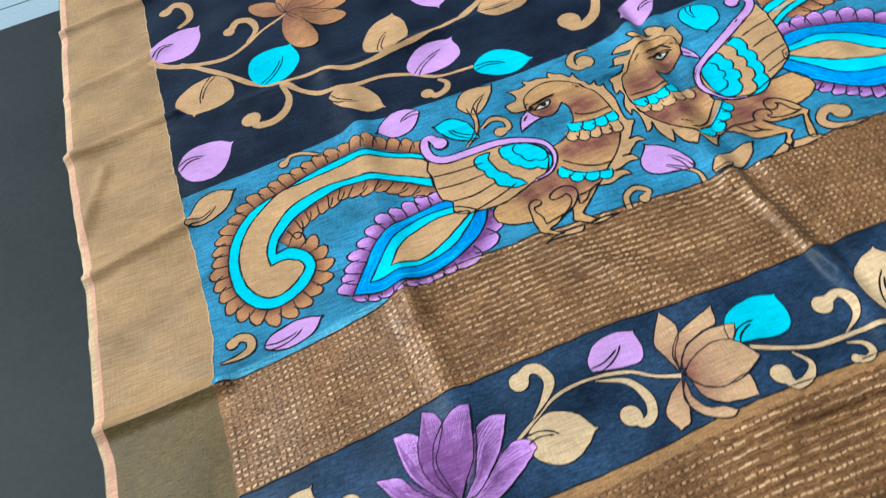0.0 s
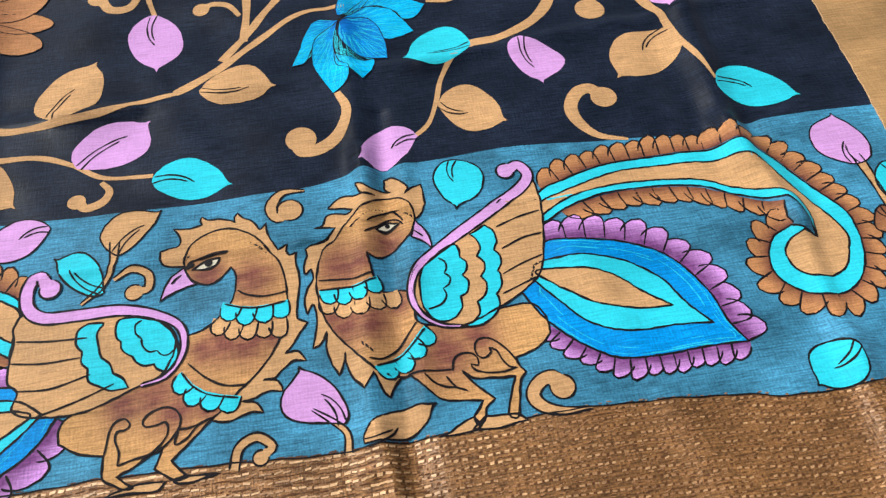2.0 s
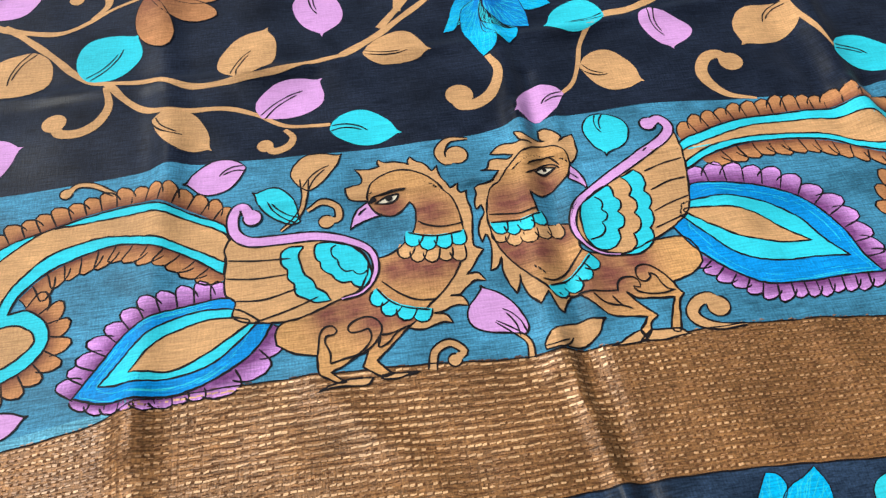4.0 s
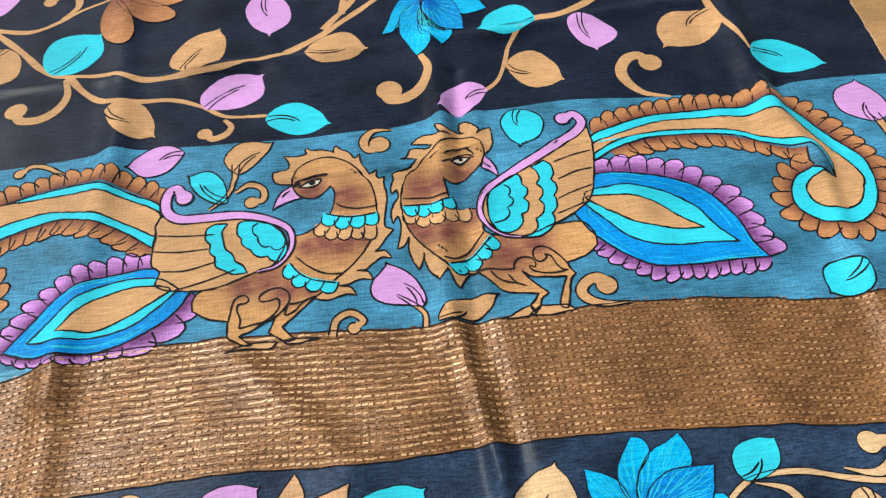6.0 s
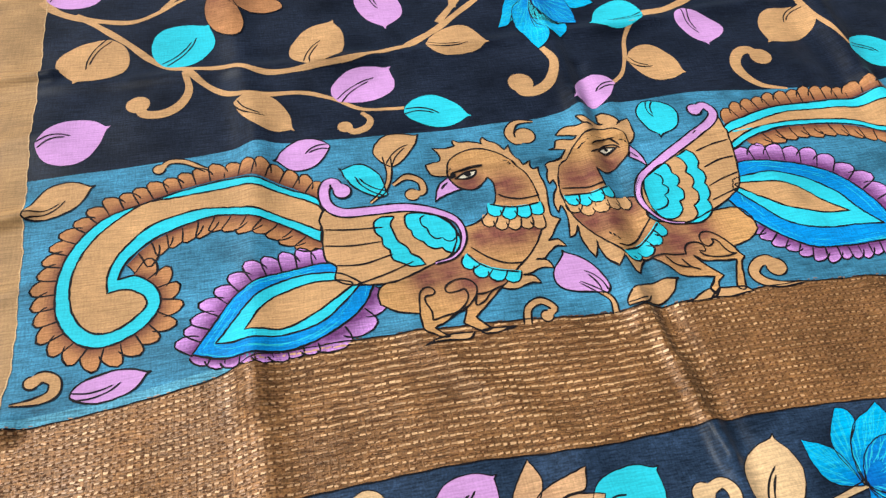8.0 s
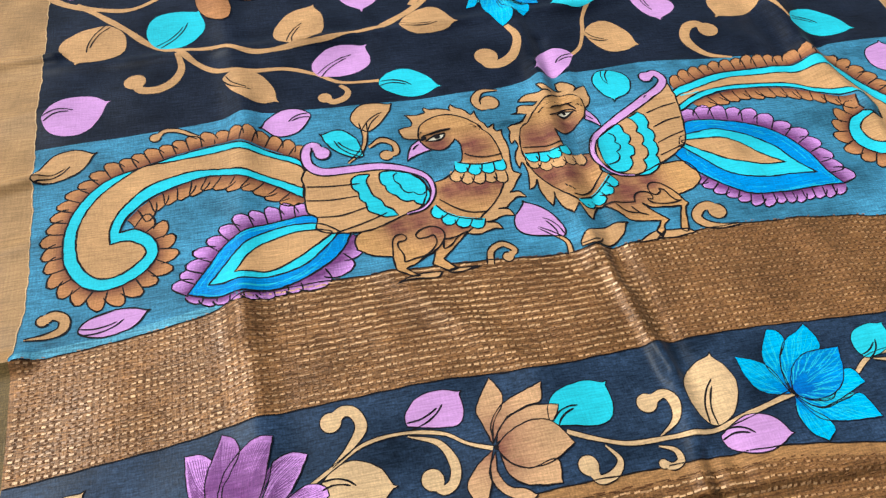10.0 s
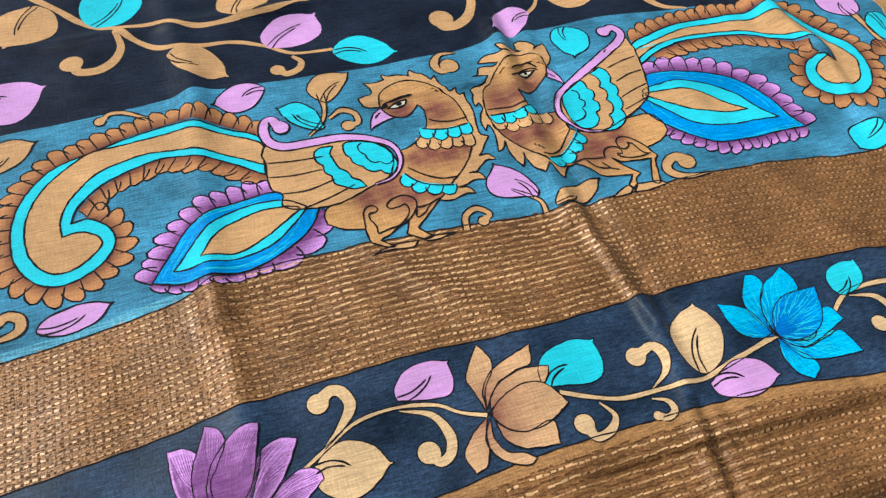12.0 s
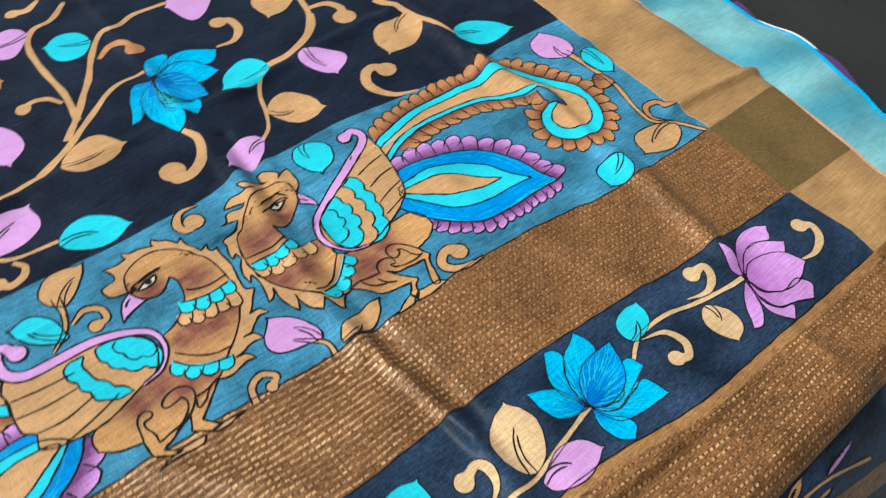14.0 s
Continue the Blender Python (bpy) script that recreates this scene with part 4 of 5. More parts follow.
ink((279.9, 80.3), (307.1, 87.9), (332.7, 97.5))
figure("wing_scale", cyan, (4, 6, 8, 10, 12, 14), (322.9, 148.3), (310.3, 149.1), (304.3, 144.5), (303.7, 133.7), (308.5, 126.5), (308.9, 117.1), (313.6, 112.4), (314.8, 102.1), (322.4, 97), (330.9, 92.4), (343, 93.2), (338.5, 100.8), (331.4, 105.9), (329.7, 112.5), (323, 119.2), (320.8, 125.9), (319.5, 133.7), (318.7, 141.6))
figure("wing_scale", cyan, (8, 11, 14), (335.5, 149.5), (348, 148.9), (362.9, 143.7), (373.8, 132.1), (378.3, 116.7), (376, 105.2), (370.3, 100.4), (363.6, 103.4), (360.9, 108), (353.5, 108.1), (347.8, 112), (345, 117.1), (340.2, 120.2), (337, 124.7), (336.2, 130.7), (332.4, 135.4), (332.2, 143.3))
ink((351.4, 146), (346.7, 143), (346.9, 135.7), (351.2, 130.9))
ink((351.2, 130.9), (352.3, 124.2), (357, 118.7), (363, 118.9))
ink((363, 118.9), (366.2, 114.7), (371.1, 113.8), (376.3, 117.7))
curl(lav, 2.5, 10.2, 8.3, (280.1, 186), (351.6, 92.7), (370.4, 97.2), (382.1, 114.1), (379.9, 135.5), (362.5, 148.7), (336.1, 157), (303, 158.6), (277, 161.1), (264.4, 172.7), (263.4, 190.4), (271.2, 198.8))
figure("foot", tan, (0, 2, 7), (349.3, 19.6), (358.3, 20.1), (370.5, 18.7), (367, 14.2), (361.1, 13.1), (347, 14.6), (336, 13.7), (327.4, 11.9), (338.3, 16.5))
figure("foot", tan, (0, 2), (383.4, 20), (394.7, 19), (406.5, 18.1), (396.8, 16.7), (389.8, 15.4), (379.4, 15.7), (375.9, 18.7))
fringe("collar_lower", tan, 5, 13.5, (406, 136.2), (422.6, 129.3), (440, 125.9), (458.8, 126.2))
fringe("collar", cyan, 4, 14.5, (413.8, 148.2), (426.6, 142.6), (441.7, 139.9), (461, 142))
fringe("breast_scallop", cyan, 4, 13, (381.2, 95.5), (389.6, 83.8), (402.3, 75), (421.9, 69.2))
ink((424.2, 159.3), (430.4, 154.2), (442.9, 150), (455.9, 150.5), (463.4, 151.9))
ink((413.9, 148.8), (426.7, 143.2), (441.7, 140.5), (461, 142.7))
ink((385.8, 103.4), (398.8, 89.5), (412.5, 80.6), (428.7, 78.1))
ink((380.9, 97.3), (389.6, 84.3), (402.3, 75), (421.9, 69.2))
figure("beak", lav, (0, 3, 6), (382.3, 188.7), (373.4, 181.7), (368.2, 172.6), (364.3, 159.7), (371.8, 164.9), (384, 169.6), (391.9, 171), (386.8, 178.4))
ink((373, 174.5), (376.9, 179.2), (380.7, 182))
ink((338.1, 35.2), (338.8, 44.2), (335.4, 54.4), (336.5, 60.1), (342.7, 60.7), (345.2, 64), (341.6, 69), (335.4, 68.4), (331.4, 62.5), (329.8, 52.1), (328.8, 44))
ink((338.1, 35.2), (347.7, 37.7), (359.4, 39.4), (368.2, 45.6), (372.4, 53.3), (370.6, 60.6), (364.3, 59.6), (356.3, 59.9), (354.2, 64.6), (358.8, 69.8), (368.5, 72.4), (376.4, 69.4), (381.1, 62), (379.5, 53.2), (372.3, 44.9), (364.5, 40))
ink((379.5, 53.2), (377.3, 43), (385.5, 45.8), (391.7, 52.2), (398.6, 56.4))
ink((379.5, 53.2), (388.9, 53.2), (404, 57.7))
ink((425.4, 65.9), (432.8, 64.2))
ink((442.1, 80), (449.2, 78.4))
figure("eye", white, (0, 2), (390.4, 185.1), (398.4, 191), (410.8, 192.5), (408, 186.8), (400.9, 184.2))
ink((388.3, 184.8), (393.9, 188.9), (400.1, 191.8), (410.9, 193))
ink((390.4, 185.1), (400.8, 183.5), (408.5, 186.8), (411.4, 192.9))
ink((387, 193), (397.8, 194.8), (408.7, 197.6), (418.2, 196.5))
ink((393.4, 193.7), (405.8, 195.4), (417.6, 196))
dot((401.9, 189.5), 3.4)
dot((387.7, 190.2), 3.0)
dot((385.4, 188.3), 2.2)
finish("bird_motif", "painted bird with curling tail, facing its own tail")

# bird right
begin("bird", 1.75, ((506, 112, 15), (524, 112, 14), (546, 127, 10), (495, 121, 8), (506, 168, 16), (522, 169, 13), (547, 183, 13), (575, 79, 18), (555, 77, 12), (601, 89, 13)))
figure("tail_border", cyan, (19, 20, 22), (679, 208.7), (707.3, 220.3), (751.3, 230.2), (804.5, 232.4), (862.7, 231.3), (884.5, 219.4), (904, 202.8), (930.4, 149.3), (932.6, 129.1), (928, 107), (919.3, 89.4), (905.1, 76.1), (889.2, 71.2), (872.5, 73.1), (861.4, 80.9), (850.5, 91.8), (847.4, 105.6), (851.8, 120.7), (861.7, 132.2), (876.7, 137.2), (895.4, 123.9), (892.1, 146.1), (883.7, 163.5), (846.2, 178.5), (825.7, 191.5), (792.4, 198.7), (751.5, 198.7), (720.2, 195.2), (698.8, 190), (674, 179.8))
figure("tail_core", tan, (15, 16, 18), (677.9, 198.6), (709.3, 209.4), (758.6, 220.6), (800.5, 221.4), (854.7, 218.2), (881.8, 206.8), (894.8, 188.4), (920.6, 130.2), (916.2, 109.2), (906.7, 94.4), (890.4, 87.5), (873.7, 90.7), (864.2, 102.7), (864, 116.6), (871.9, 125.6), (883.8, 130), (895.4, 123.9), (898.4, 149.8), (893.2, 170.1), (849.3, 186), (828.4, 198.5), (794.7, 205.2), (754, 206.3), (722.6, 203.3), (695.7, 196.6), (674.7, 186.1))
fringe("tail_fringe", rust, 36, -18.5, (685.6, 214.9), (714, 226.1), (752.5, 233.9), (805.8, 236.2), (864.2, 235.1), (888.6, 222.6), (907.5, 204.7), (932.7, 150.7), (935, 129.8), (929.8, 106.6), (920.4, 87.6), (905.5, 74), (887.9, 69.1), (871.1, 71.6), (860, 79.4), (848.2, 90.7), (845, 105.5), (850.1, 122.2), (860.8, 134.2), (875.7, 139.5))
fringe("tail_inner_fringe", rust, 12, 16.0, (697.9, 186.6), (719.2, 191.7), (750.4, 195.2), (791.1, 195.2), (824.3, 188), (844.8, 175.1), (876.7, 159.7))
figure("feather_border", deep, (6, 11), (668.7, 159.1), (699.4, 157.5), (735.7, 149.8), (768.3, 131.7), (788.3, 95.9), (794.4, 64.4), (802.5, 46.4), (765.1, 48), (711.6, 47.9), (681.2, 63.3), (657.3, 89.3), (642.6, 120.8))
figure("feather_ring", cyan, (5, 10), (663.4, 142.5), (695, 142.2), (730.3, 133), (756.5, 112.2), (768.4, 86.6), (782.2, 66.1), (750.7, 69.9), (714.5, 70.1), (687.3, 83.9), (668.9, 107.3), (654, 129.2))
figure("feather_core", tan, (4, 7), (659.2, 135.1), (691.6, 130.3), (721, 118.6), (739, 102.2), (757.7, 86.6), (729.7, 88.6), (700.1, 96.5), (673.8, 116.7))
fringe("feather_fringe", plum, 12, -20.5, (671.9, 162.5), (700.5, 161.3), (736.9, 153.5), (769.6, 135.3), (791.2, 98.5), (797.1, 66.4), (802.8, 49.3))
fringe("feather_lower_fringe", plum, 14, -14.0, (801.7, 44.7), (764.3, 45.8), (710.9, 45.7), (680.4, 60.6), (656.1, 84.7))
figure("mane", tan, (0, 4, 6, 10, 12, 15, 18, 22, 24, 29, 31, 34, 38, 42, 47, 49, 53, 55, 58, 60, 63, 65, 66), (572.4, 202.2), (577.6, 205.8), (582.5, 215), (583.1, 225.1), (582.8, 236.4), (574.7, 233.3), (567.4, 227.9), (570.8, 233.5), (566.7, 240.9), (558.8, 249.2), (552.2, 248.3), (551.9, 238.1), (555.9, 234.6), (545.7, 236.4), (537.7, 237), (527.3, 244.4), (528.6, 236), (533, 229.7), (542.2, 230.4), (527.6, 230.7), (517.5, 235.8), (508.7, 233.1), (501.3, 225.6), (512.7, 223.8), (521.9, 219.7), (517, 216.9), (506.4, 219.6), (499.5, 217.7), (495.4, 209.5), (488.5, 207.5), (496.1, 207.1), (505.7, 204.9), (496.7, 193.7), (485.6, 191.4), (479.7, 188.1), (480.3, 181.4), (477.5, 173.7), (477.3, 165), (482.6, 169), (483.4, 160.2), (477.6, 149.9), (475, 139.5), (476, 128.7), (480.8, 136.8), (482.8, 132.8), (483, 121.6), (480.8, 110.9), (477.9, 98.7), (484.3, 101.3), (489.5, 111.4), (488.2, 100.6), (488.7, 91.6), (491.8, 81), (495.1, 74.1), (499.7, 83.5), (501.2, 92), (501.1, 83.1), (504.6, 70.4), (511.9, 60.4), (517.4, 66.6), (520.3, 70.9), (523.7, 60.9), (526.2, 53.9), (529.6, 51.3), (533.7, 58.4), (539.1, 64.7), (547.3, 64.9), (525.8, 83.4), (501.5, 113.4), (493.3, 140.2), (496, 172.5), (517.2, 202.2), (541.5, 214.9), (563, 209.4))
figure("body", umber, (19, 23, 26, 29, 32, 35, 41, 43, 46, 54, 57), (571, 198.8), (572, 207.7), (569.9, 216.1), (563.4, 224.4), (549.9, 228.1), (535.8, 220.8), (526.3, 217.1), (516.2, 208.9), (503.7, 193.2), (494.5, 186.6), (489.4, 174.8), (485.6, 157.3), (485.7, 141.2), (488.9, 123.2), (495.6, 108.5), (507.5, 91.2), (517.2, 78), (525.7, 70.4), (535, 66.8), (546.4, 65.5), (556.5, 52.2), (566.2, 42.6), (580, 39.4), (594.9, 36.9), (590.8, 30.5), (586, 25.3), (588.7, 17.9), (594.3, 24), (596.1, 30.7), (603.6, 36.5), (596.2, 45), (588.8, 54.1), (584.4, 61.7), (591.5, 54.8), (605.6, 52.3), (622.3, 50.5), (615.9, 37.1), (611, 23.4), (617.1, 19.7), (620.9, 30.8), (624.8, 45.5), (630.8, 52.4), (626.6, 58.3), (626.5, 64.7), (640.1, 68.2), (649.1, 72.7), (656.4, 79.3), (656.2, 94.7), (645.8, 108), (612.9, 105.6), (580.8, 101.4), (558.9, 105.7), (558.7, 127.9), (550.7, 138.2), (536.2, 138.4), (531.3, 151.5), (529.6, 164.5), (528.4, 175.3), (535.6, 170.4), (544.4, 173.1), (557.1, 181.1), (566, 188.2))
figure("wing", tan, (), (674.4, 226.2), (680, 208.5), (677.8, 185), (670.9, 154.8), (661.6, 132), (641.8, 117.3), (616.5, 105.7), (592.6, 98.2), (571.9, 104.9), (558.8, 127.3), (564.3, 152.3), (599.2, 177.9), (637.7, 201.1))
ink((676.9, 192.8), (656.8, 188.8), (637.4, 182.4))
ink((673, 170.2), (656.7, 168.6), (637.2, 160.9))
ink((668.6, 149.7), (650.8, 144.7), (632.7, 137.3))
ink((659.7, 129.7), (643.6, 124.8), (628.7, 119.7))
figure("wing_scale", cyan, (0, 3, 6, 9, 12, 17, 20, 23, 26), (613.7, 178.9), (618.3, 173.4), (619.8, 164.3), (615.6, 156.9), (620.3, 150.2), (619.2, 143.8), (615.1, 138.6), (618.3, 130.9), (615.3, 121.8), (607.5, 116), (607.7, 107.2), (601.6, 100.1), (589.5, 97.1), (602.5, 95.6), (612.4, 98.2), (622.7, 107.1), (624.8, 116.3), (623.9, 120.4), (629.7, 127.8), (630.9, 136.1), (629.6, 140.9), (634.2, 149.4), (633.5, 156.8), (630.7, 160.6), (634.8, 169.5), (633.3, 180), (628, 185.6))
figure("wing_scale", cyan, (2, 5, 8), (599.9, 171.6), (602.4, 166.4), (601.9, 158.4), (606, 153), (604.9, 146.6), (600.5, 142), (604.2, 135.7), (601.8, 126.4), (595.6, 122.9), (594.5, 112.4), (586.9, 104.8), (576.3, 103.9), (569.3, 109.3), (565, 119.5), (564.9, 132.3), (566.9, 145.7), (573.2, 157.2), (582.9, 164.3), (592.4, 170.2))
ink((584.4, 161.3), (589.1, 156.4), (589.2, 150.4), (586.6, 146.2))
ink((586.6, 146.2), (590.6, 140.9), (588.1, 134.8), (583.2, 132.3))
ink((583.2, 132.3), (584.8, 125.7), (579.9, 118.9), (568.8, 115.6))
curl(lav, 2.2, 10.0, 7.8, (657.2, 236.9), (593.3, 97.1), (575.6, 101.3), (561.1, 113.8), (557.9, 135.1), (569.4, 157.9), (599.2, 177.9), (637.4, 199.9), (666.3, 217.7), (675.3, 229.9), (669.4, 241.1))
figure("foot", tan, (0, 3), (586.1, 25.9), (575.5, 22.1), (567.1, 17.6), (558.7, 15.7), (571.3, 15.3), (582.4, 15.7), (589.8, 18.3))
figure("foot", tan, (0, 3), (594.4, 24.5), (611, 23.4), (617.8, 22.2), (623, 17), (614.5, 15.8), (603.1, 14.6), (588.2, 15.9), (583.6, 16.6))
fringe("collar_lower", tan, 5, 13.0, (488.5, 139.6), (502.6, 134.2), (517.6, 131.7), (534.9, 135), (546.3, 138.2))
fringe("collar", cyan, 4, 14.0, (488.7, 147.2), (504.8, 146.6), (518.7, 145.9), (532.8, 151))
fringe("breast_scallop", cyan, 4, 14, (524, 74.2), (538.2, 79.4), (552.2, 89), (563, 99.5))
ink((487.1, 157.1), (503.7, 155.4), (519.1, 153.8), (530.2, 156.6))
ink((487.3, 148), (504.9, 147.3), (518.8, 146.5), (533, 151.6))
ink((518.5, 81.8), (527.8, 80.7), (539.4, 87), (549.5, 97.4), (557.9, 106))
ink((523.2, 75.3), (538.4, 80), (552.8, 89.5), (563, 99.5))
figure("beak", lav, (0, 3, 5), (571.5, 200.6), (577.3, 192.8), (581, 184.3), (581.5, 172.1), (575.6, 179.4), (566.4, 184.7))
ink((568.7, 190.8), (572.5, 187.9), (576.1, 184.5))
ink((577.7, 62.8), (579.7, 70.6), (585.3, 74.9), (594.1, 74), (597.7, 68.7), (596.8, 63.6), (591.9, 65.6), (594, 60.6), (602.4, 56.9), (613.9, 55.4), (625.2, 56.8))
ink((625.2, 56.8), (619.7, 58.4), (615.6, 64.9), (612.9, 73.1), (607.7, 75.8), (608.8, 72.6), (603.7, 68.8), (599.1, 70.2), (597.1, 75.9), (598.8, 82.2), (603.6, 85), (611.2, 83), (619.3, 74.3), (625.2, 63.8), (627.4, 57.6))
ink((556.7, 63.5), (562.3, 56.3), (570.9, 51.4), (577.8, 49.7), (585.6, 45.7))
ink((572, 59.7), (575, 54.1), (578.6, 49))
ink((545.1, 66.7), (564.3, 65), (577.5, 64))
figure("eye", white, (0, 2), (538.2, 198), (548.6, 204.2), (557.6, 201.7), (551.7, 197.8), (545.1, 196.3))
ink((532.4, 204.7), (537.4, 207.6), (545.4, 211.3), (553.7, 212.6), (559, 208.2), (562, 202.1))
ink((528.8, 194.9), (538.6, 200), (549.1, 206.5), (556.7, 205.2), (561.7, 198.4))
ink((538.2, 198), (544.8, 194.6), (552, 196.9), (559.1, 201))
dot((548.6, 201.4), 2.1)
finish("bird_motif", "painted bird with spread wing and curling tail")

# ---- gold floats of the zari bands, glint put into their colour ----
def glints(low, high, x0, x1, rows, pitch, seed, drawn=(0, 0), faint=2000):
    """Rows of gold floats standing in columns, each with a dark gap beside it and fine floats between the rows; within "drawn" the floats run together into wavy lines."""
    rnd = random.Random(seed)
    co, tone, dark = [], [], []

    def put(bag, x, y, long, half, tilt):
        bag.append([(x, y - half + tilt), (x + long, y - half * 0.8 - tilt), (x + long + 0.3, y + half - tilt), (x + 0.3, y + half * 0.9 + tilt)])

    for r in range(rows):
        v = (r + 0.55) / rows
        for c in range(int((x1 - x0) / pitch)):
            x = x0 + c * pitch + rnd.gauss(0, 0.3) + 0.5 * r * noise.noise((c * 0.05, seed, 1.0))
            edge = min(1.0, max(0.0, (x - drawn[0]) / 50), max(0.0, (drawn[1] - x) / 50)) if drawn[0] < x < drawn[1] else 0.0
            run = edge * (0.55 + 0.45 * min(1.0, max(0.0, (v - 0.2) * 3)))
            wave = (0.5 + 0.9 * run) * noise.noise((x / 13, r * 0.25, 2.0))
            y = float(low(x) * (1 - v) + high(x) * v) + rnd.gauss(0, 0.22) + wave
            patchy = min(1.0, max(0.0, 0.42 + 0.8 * noise.noise((x / 70, r * 0.3, seed)) + 0.7 * noise.noise((c * 0.45, r * 0.1, seed))))
            # past "faint" the floats are coloured dimmer, as if catching less light
            if x > faint:
                patchy *= 1 - 0.6 * min(1.0, (x - faint) / 60)
            gone = 0.06 + 0.3 * max(0.0, 0.3 - v) * (1 - patchy)
            long = pitch * (0.5 + 0.16 * rnd.random() + 0.45 * run * rnd.random())
            half = 0.6 + 0.55 * patchy * rnd.random() + 0.2 * rnd.random()
            if rnd.random() > gone:
                put(co, x, y, long, half, rnd.gauss(0, 0.22))
                tone += [min(1.0, max(0.0, rnd.gauss(0.92 - 0.9 * patchy - 0.25 * run, 0.18)))] * 4
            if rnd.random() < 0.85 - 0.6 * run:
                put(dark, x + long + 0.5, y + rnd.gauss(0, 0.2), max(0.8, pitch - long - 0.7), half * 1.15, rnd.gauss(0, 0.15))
            # fine floats, and shadows painted as dark dashes, between the rows
            step = float(high(x) - low(x)) / rows
            for k in range(2):
                yy = y + step * rnd.uniform(0.3, 0.75)
                xx = x + rnd.random() * pitch
                if rnd.random() < 0.5 * (1 - run):
                    put(co, xx, yy, pitch * rnd.uniform(0.25, 0.6), rnd.uniform(0.3, 0.5), rnd.gauss(0, 0.2))
                    tone += [min(1.0, max(0.0, rnd.gauss(0.98, 0.12)))] * 4
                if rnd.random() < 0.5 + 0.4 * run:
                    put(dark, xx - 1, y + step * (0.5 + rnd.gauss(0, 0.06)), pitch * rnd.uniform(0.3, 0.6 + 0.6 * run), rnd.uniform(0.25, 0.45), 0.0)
    quads = lambda k: [(4 * i, 4 * i + 1, 4 * i + 2, 4 * i + 3) for i in range(k)]
    ob = mesh_of("zari_weave", lifted(np.array(co).reshape(-1, 2), 0.42), quads(len(co)), zari, saree, tone=tone)
    tagged(ob, "woven gold floats with glint painted into their colour", kind="stuff")
    ob = mesh_of("brown_gap_shade", lifted(np.array(dark).reshape(-1, 2), 0.36), quads(len(dark)), shade_thread, saree)
    tagged(ob, "dark brown threads and painted shadow between gold floats", kind="stuff")


begin("weave")
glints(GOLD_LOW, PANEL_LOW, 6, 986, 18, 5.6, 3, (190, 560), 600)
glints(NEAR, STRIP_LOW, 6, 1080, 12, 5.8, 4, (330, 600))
xs = np.arange(3, 262, 3.0)
hem = stroke("hem_strip", pale_azure, np.column_stack((xs, PANEL_LOW(xs) + 4.6)), 8.0 - 5.0 * np.clip((xs - 150) / 110, 0, 1), 0.3, False)
hem.parent = saree
for edge, lo, hi in ((PANEL_LOW, 2, 1000), (GOLD_LOW, 5, 985), (DARK_LOW, 5, 990)):
    xs = np.arange(lo, hi, 3.0)
    line(np.column_stack((xs, edge(xs) + 0.3 * np.sin(xs / 5))), 1.1, 0.45)
    inked("edge_thread", [GROUP["ink"].pop()], saree)
for edge, lo, hi in ((LEFT_IN, -4, 715), (RIGHT_IN, -2, 715)):
    ys = np.arange(lo, hi, 3.0)
    line(np.column_stack((edge(ys) + 0.5 * np.sin(ys / 6) + 0.4 * np.sin(ys / 2.3), ys)), 0.9, 0.5)
    inked("pale_edge_thread", [GROUP["ink"].pop()], saree, cream)

line(curve_through([(516.3, -224.3), (522.4, -223.7), (527.2, -227), (530.5, -231.6), (536.4, -237.6)], 2.0), 1.0, 1.6)
inked("loose_thread", [GROUP["ink"].pop()], saree, shade_thread)

# ---- the lower fold of the saree, in the shade of the top layer ----
def low_lie(x, y):
    """The cloth sinking from the table's near edge and then hanging, a little wavy."""
    d = np.minimum(np.asarray(y, float) + 306, 3)
    return -24 + 0.9 * d - (np.minimum(d, 0) / 11) ** 2 + 3.0 * np.sin(np.asarray(x) / 55) + 1.5 * np.sin(np.asarray(x) / 23)


def hanging(name, mat, top, low, label):
    xs, vs = np.arange(330, 1121, 6.0), np.linspace(0, 1, 14)
    gx = np.repeat(xs[None], len(vs), 0)
    gy = top(gx) * (1 - vs[:, None]) + low(gx) * vs[:, None]
    co = np.column_stack((gx.ravel(), gy.ravel(), low_lie(gx, gy).ravel())) / 1000
    a = len(xs)
    faces = [(j * a + i, j * a + i + 1, (j + 1) * a + i + 1, (j + 1) * a + i) for j in range(len(vs) - 1) for i in range(a - 1)]
    return tagged(mesh_of(name, co, faces, mat, saree), label)


HANG_A = lambda x: np.full(np.shape(x), -303.0)
HANG_B = lambda x: -316.0 - 0.144 * (x - 594)
HANG_C = lambda x: -331.2 - 0.135 * (x - 587)
HANG_D = lambda x: np.full(np.shape(x), -460.0)
hanging("hanging_fold", slate, HANG_A, HANG_B, "slate-navy part of the fold hanging down")
hanging("hanging_fold", band_gold, HANG_B, HANG_C, "brown-gold band of the hanging fold")
# dark navy here stands in for the deep shade below the fold
hanging("hanging_fold", navy, HANG_C, HANG_D, "end of the hanging fold, black-navy to stand for deep shade")
begin("under", 0.0, (), lambda x, y: low_lie(x, y) + 1.2)
curl(tan, 1.8, 5.7, 5.7, (565.0, -305.6), (578.6, -314.8), (585.2, -310.9), (578.9, -304.7))
leaf(rust, (613.4, -323.9), (629.1, -304.7), 6.9, 9.2, 0.43, 0.66)
leaf(rust, (625.3, -323.8), (684.4, -308.3), 4.4, 6.9, 0.34, 0.68)
vine(tan, 1.7, 2.1, (579.8, -314.5), (659.2, -320.6), (718.0, -322.1), (764.3, -326.6), (830.9, -341.6))
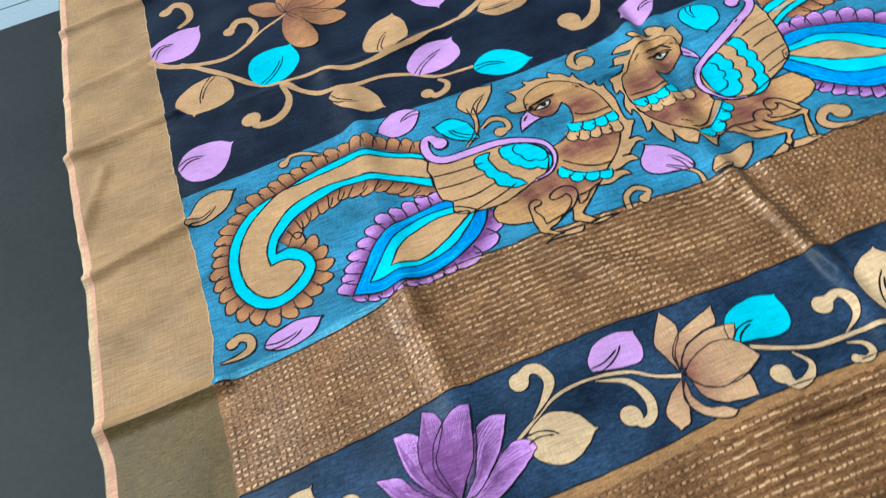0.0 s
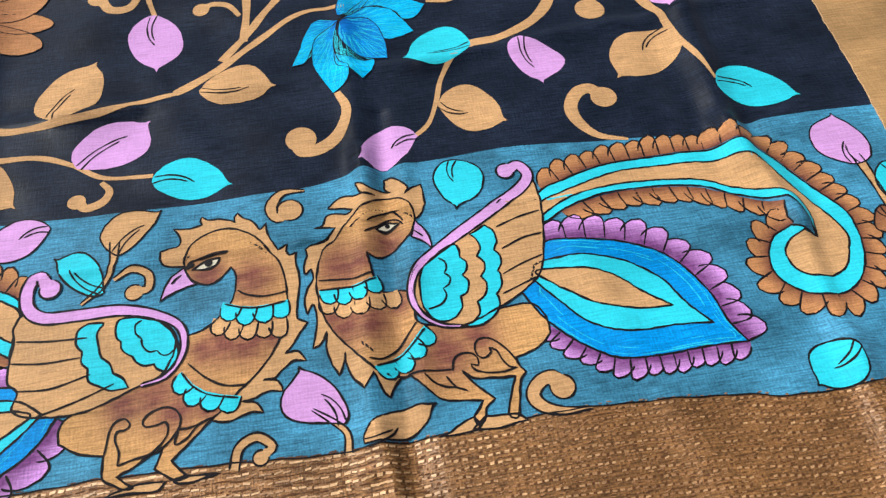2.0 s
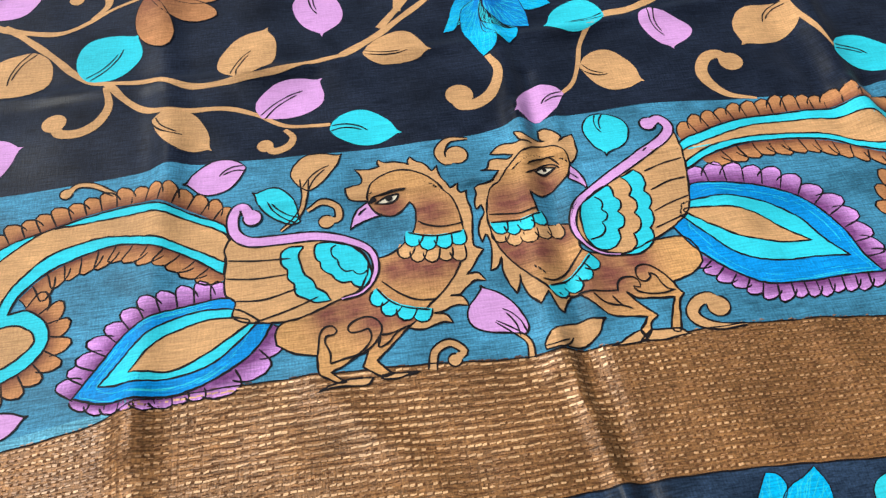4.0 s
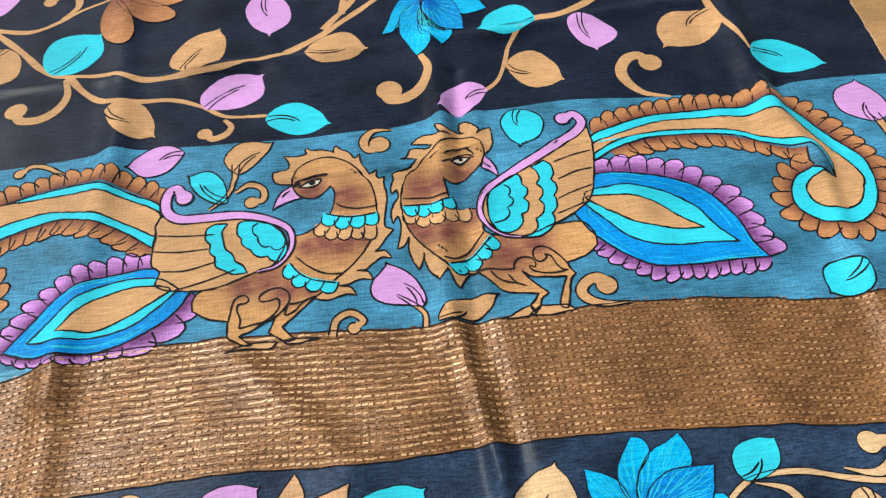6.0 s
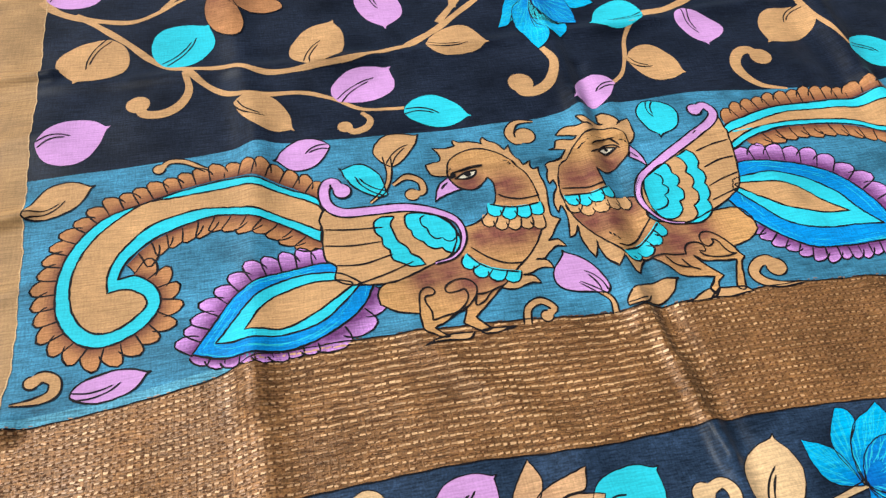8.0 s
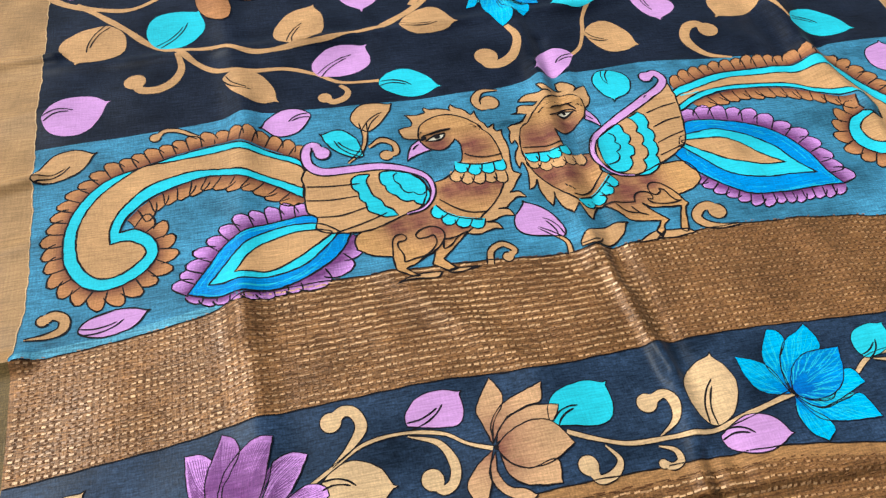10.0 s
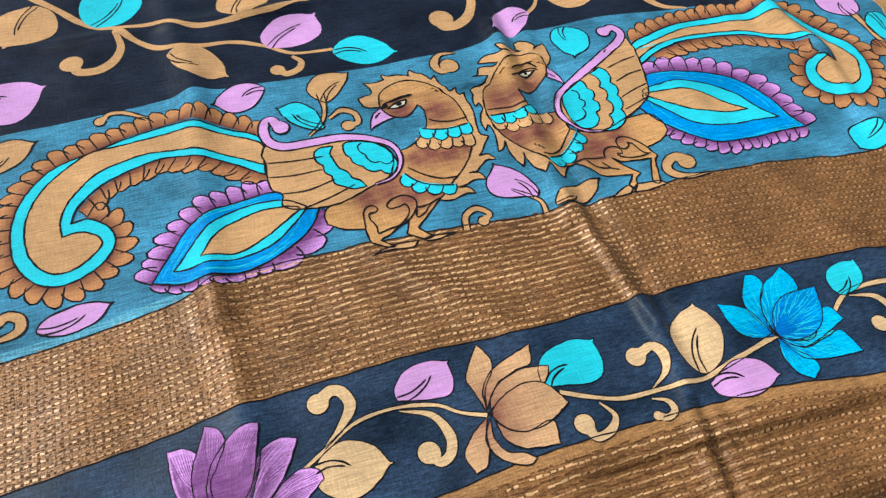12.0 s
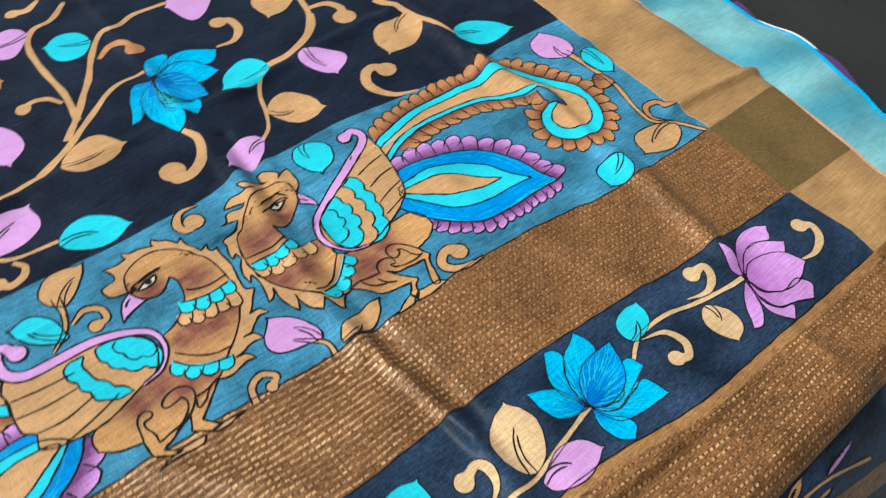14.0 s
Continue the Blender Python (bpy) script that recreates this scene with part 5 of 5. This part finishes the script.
leaf(tan, (662.2, -327.0), (712.8, -324.3), 2.9, 3.2, 0.33, 0.68)
leaf(tan, (712.6, -319.0), (737.4, -310.6), 4.3, 3.3, 0.30, 0.68)
leaf(lav, (761.8, -324.2), (809.7, -319.8), 1.3, 1.9, 0.41, 0.62)
leaf(tan, (768.8, -333.3), (737.4, -332.6), 1.8, 1.7, 0.44, 0.61)
finish()

# ---- teal cloth under the saree ----
under = new("folded_cloth")
tagged(under, "teal silk cloth with bright blue edge under the saree", "cloth")


def under_sheet(name, mat, x_in, x_out, y0, y1, z, label, waves=3.0, two=False):
    ys = np.arange(y0, y1 + 1, 8.0)
    k = 14
    gx = np.array([np.linspace(x_in(y), x_out(y), k) for y in ys])
    gy = np.repeat(ys[:, None], k, 1)
    gz = z + waves * np.sin(gy / 24 + 0.6) * np.sin(gy / 71) - 6 * ((gx - gx[:, :1]) / (gx[:, -1:] - gx[:, :1])) ** 2
    co = np.column_stack((gx.ravel(), gy.ravel(), gz.ravel())) / 1000
    faces = [(j * k + i, j * k + i + 1, (j + 1) * k + i + 1, (j + 1) * k + i) for j in range(len(ys) - 1) for i in range(k - 1)]
    # fold light and shade put into the colour as wavy bands
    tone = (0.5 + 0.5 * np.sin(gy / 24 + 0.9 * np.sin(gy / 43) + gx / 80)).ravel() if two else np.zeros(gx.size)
    ob = mesh_of(name, co, faces, mat, under, tone=tone)
    tagged(ob, label)


UNDER_OUT = line_at([(-330, 1183), (-200, 1210), (-110, 1228), (-78, 1239), (-44, 1249), (-21, 1259), (11, 1270), (61, 1278), (103, 1271), (165, 1271), (245, 1274), (790, 1281)])
under_sheet("body", teal, lambda y: 1060, lambda y: UNDER_OUT(y) - 14, -290, 700, -13, "teal silk, fold sheen painted as pale bands", 3.0, True)
under_sheet("edge", trim_blue, lambda y: UNDER_OUT(y) - 14.5, UNDER_OUT, -290, 700, -18.5, "bright blue edge", 3.0)
lining = new("white_lining")
tagged(lining, "white cotton and purple silk edges peeping out under the cloth", "cloth")
keep, under = under, lining
under_sheet("lining_edge", plain_white, lambda y: UNDER_OUT(y) - 20, lambda y: UNDER_OUT(y) + 14 + 7 * math.sin(y / 37), -290, 700, -28, "white cotton edge", 1.0)
under_sheet("purple_edge", purple, lambda y: UNDER_OUT(y) - 20, lambda y: UNDER_OUT(y) + 12 + 12 * math.sin(y / 29 + 2.2), -200, 160, -26, "purple silk edge", 1.0)
under = keep

# ---- table and floor ----
def slab(name, x0, x1, y0, y1, z0, z1, mat, parent=None, edge=0.004):
    bm = bmesh.new()
    bmesh.ops.create_cube(bm, size=1)
    for v in bm.verts:
        v.co = Vector(((x0 + x1) / 2 + v.co.x * (x1 - x0), (y0 + y1) / 2 + v.co.y * (y1 - y0), (z0 + z1) / 2 + v.co.z * (z1 - z0)))
    if edge:
        bmesh.ops.bevel(bm, geom=bm.edges[:], offset=edge, segments=2, affect="EDGES")
    me = bpy.data.meshes.new(name)
    bm.to_mesh(me)
    bm.free()
    me.materials.append(mat)
    ob = new(name, me)
    ob.parent = parent
    return ob


table = new("table")
tagged(table, "dark grey laminate table under the spread saree", "table")
slab("tabletop", -1.0, 2.0, -0.298, 0.806, -0.072, -0.042, table_top, table)
for lx in (-0.93, 1.93):
    for ly in (-0.24, 0.74):
        slab("leg", lx - 0.03, lx + 0.03, ly - 0.03, ly + 0.03, -0.79, -0.072, table_top, table)
floor = tagged(slab("floor", -6, 7, -6, 7, -0.85, -0.796, joint_grey, None, 0), "pale grey-blue tiled floor", "floor", kind="structure")
tile = None
for i in range(-6, 9):
    for j in range(-4, 9):
        if tile is None:
            tile = slab("tile", -0.298, 0.298, -0.298, 0.298, -0.006, 0.0, floor_tile, floor, 0.002)
            t = tile
        else:
            t = new("tile", tile.data)
            t.parent = floor
        t.location = (i * 0.6 + 0.3, j * 0.6 + 0.3, -0.790)

# ---- unseen plain walls, added behind the camera and at the side to cut sky light ----
sky_block_south = tagged(slab("sky_block_south", -4.0, 4.0, -1.75, -1.6, -0.79, 2.7, sky_block_grey, None, 0), "unseen grey-beige wall added to block sky light", "wall", kind="structure")
sky_block_east = tagged(slab("sky_block_east", 3.4, 3.55, -1.6, 3.4, -0.79, 2.7, sky_block_grey, None, 0), "unseen grey-beige wall added to block sky light", "wall", kind="structure")
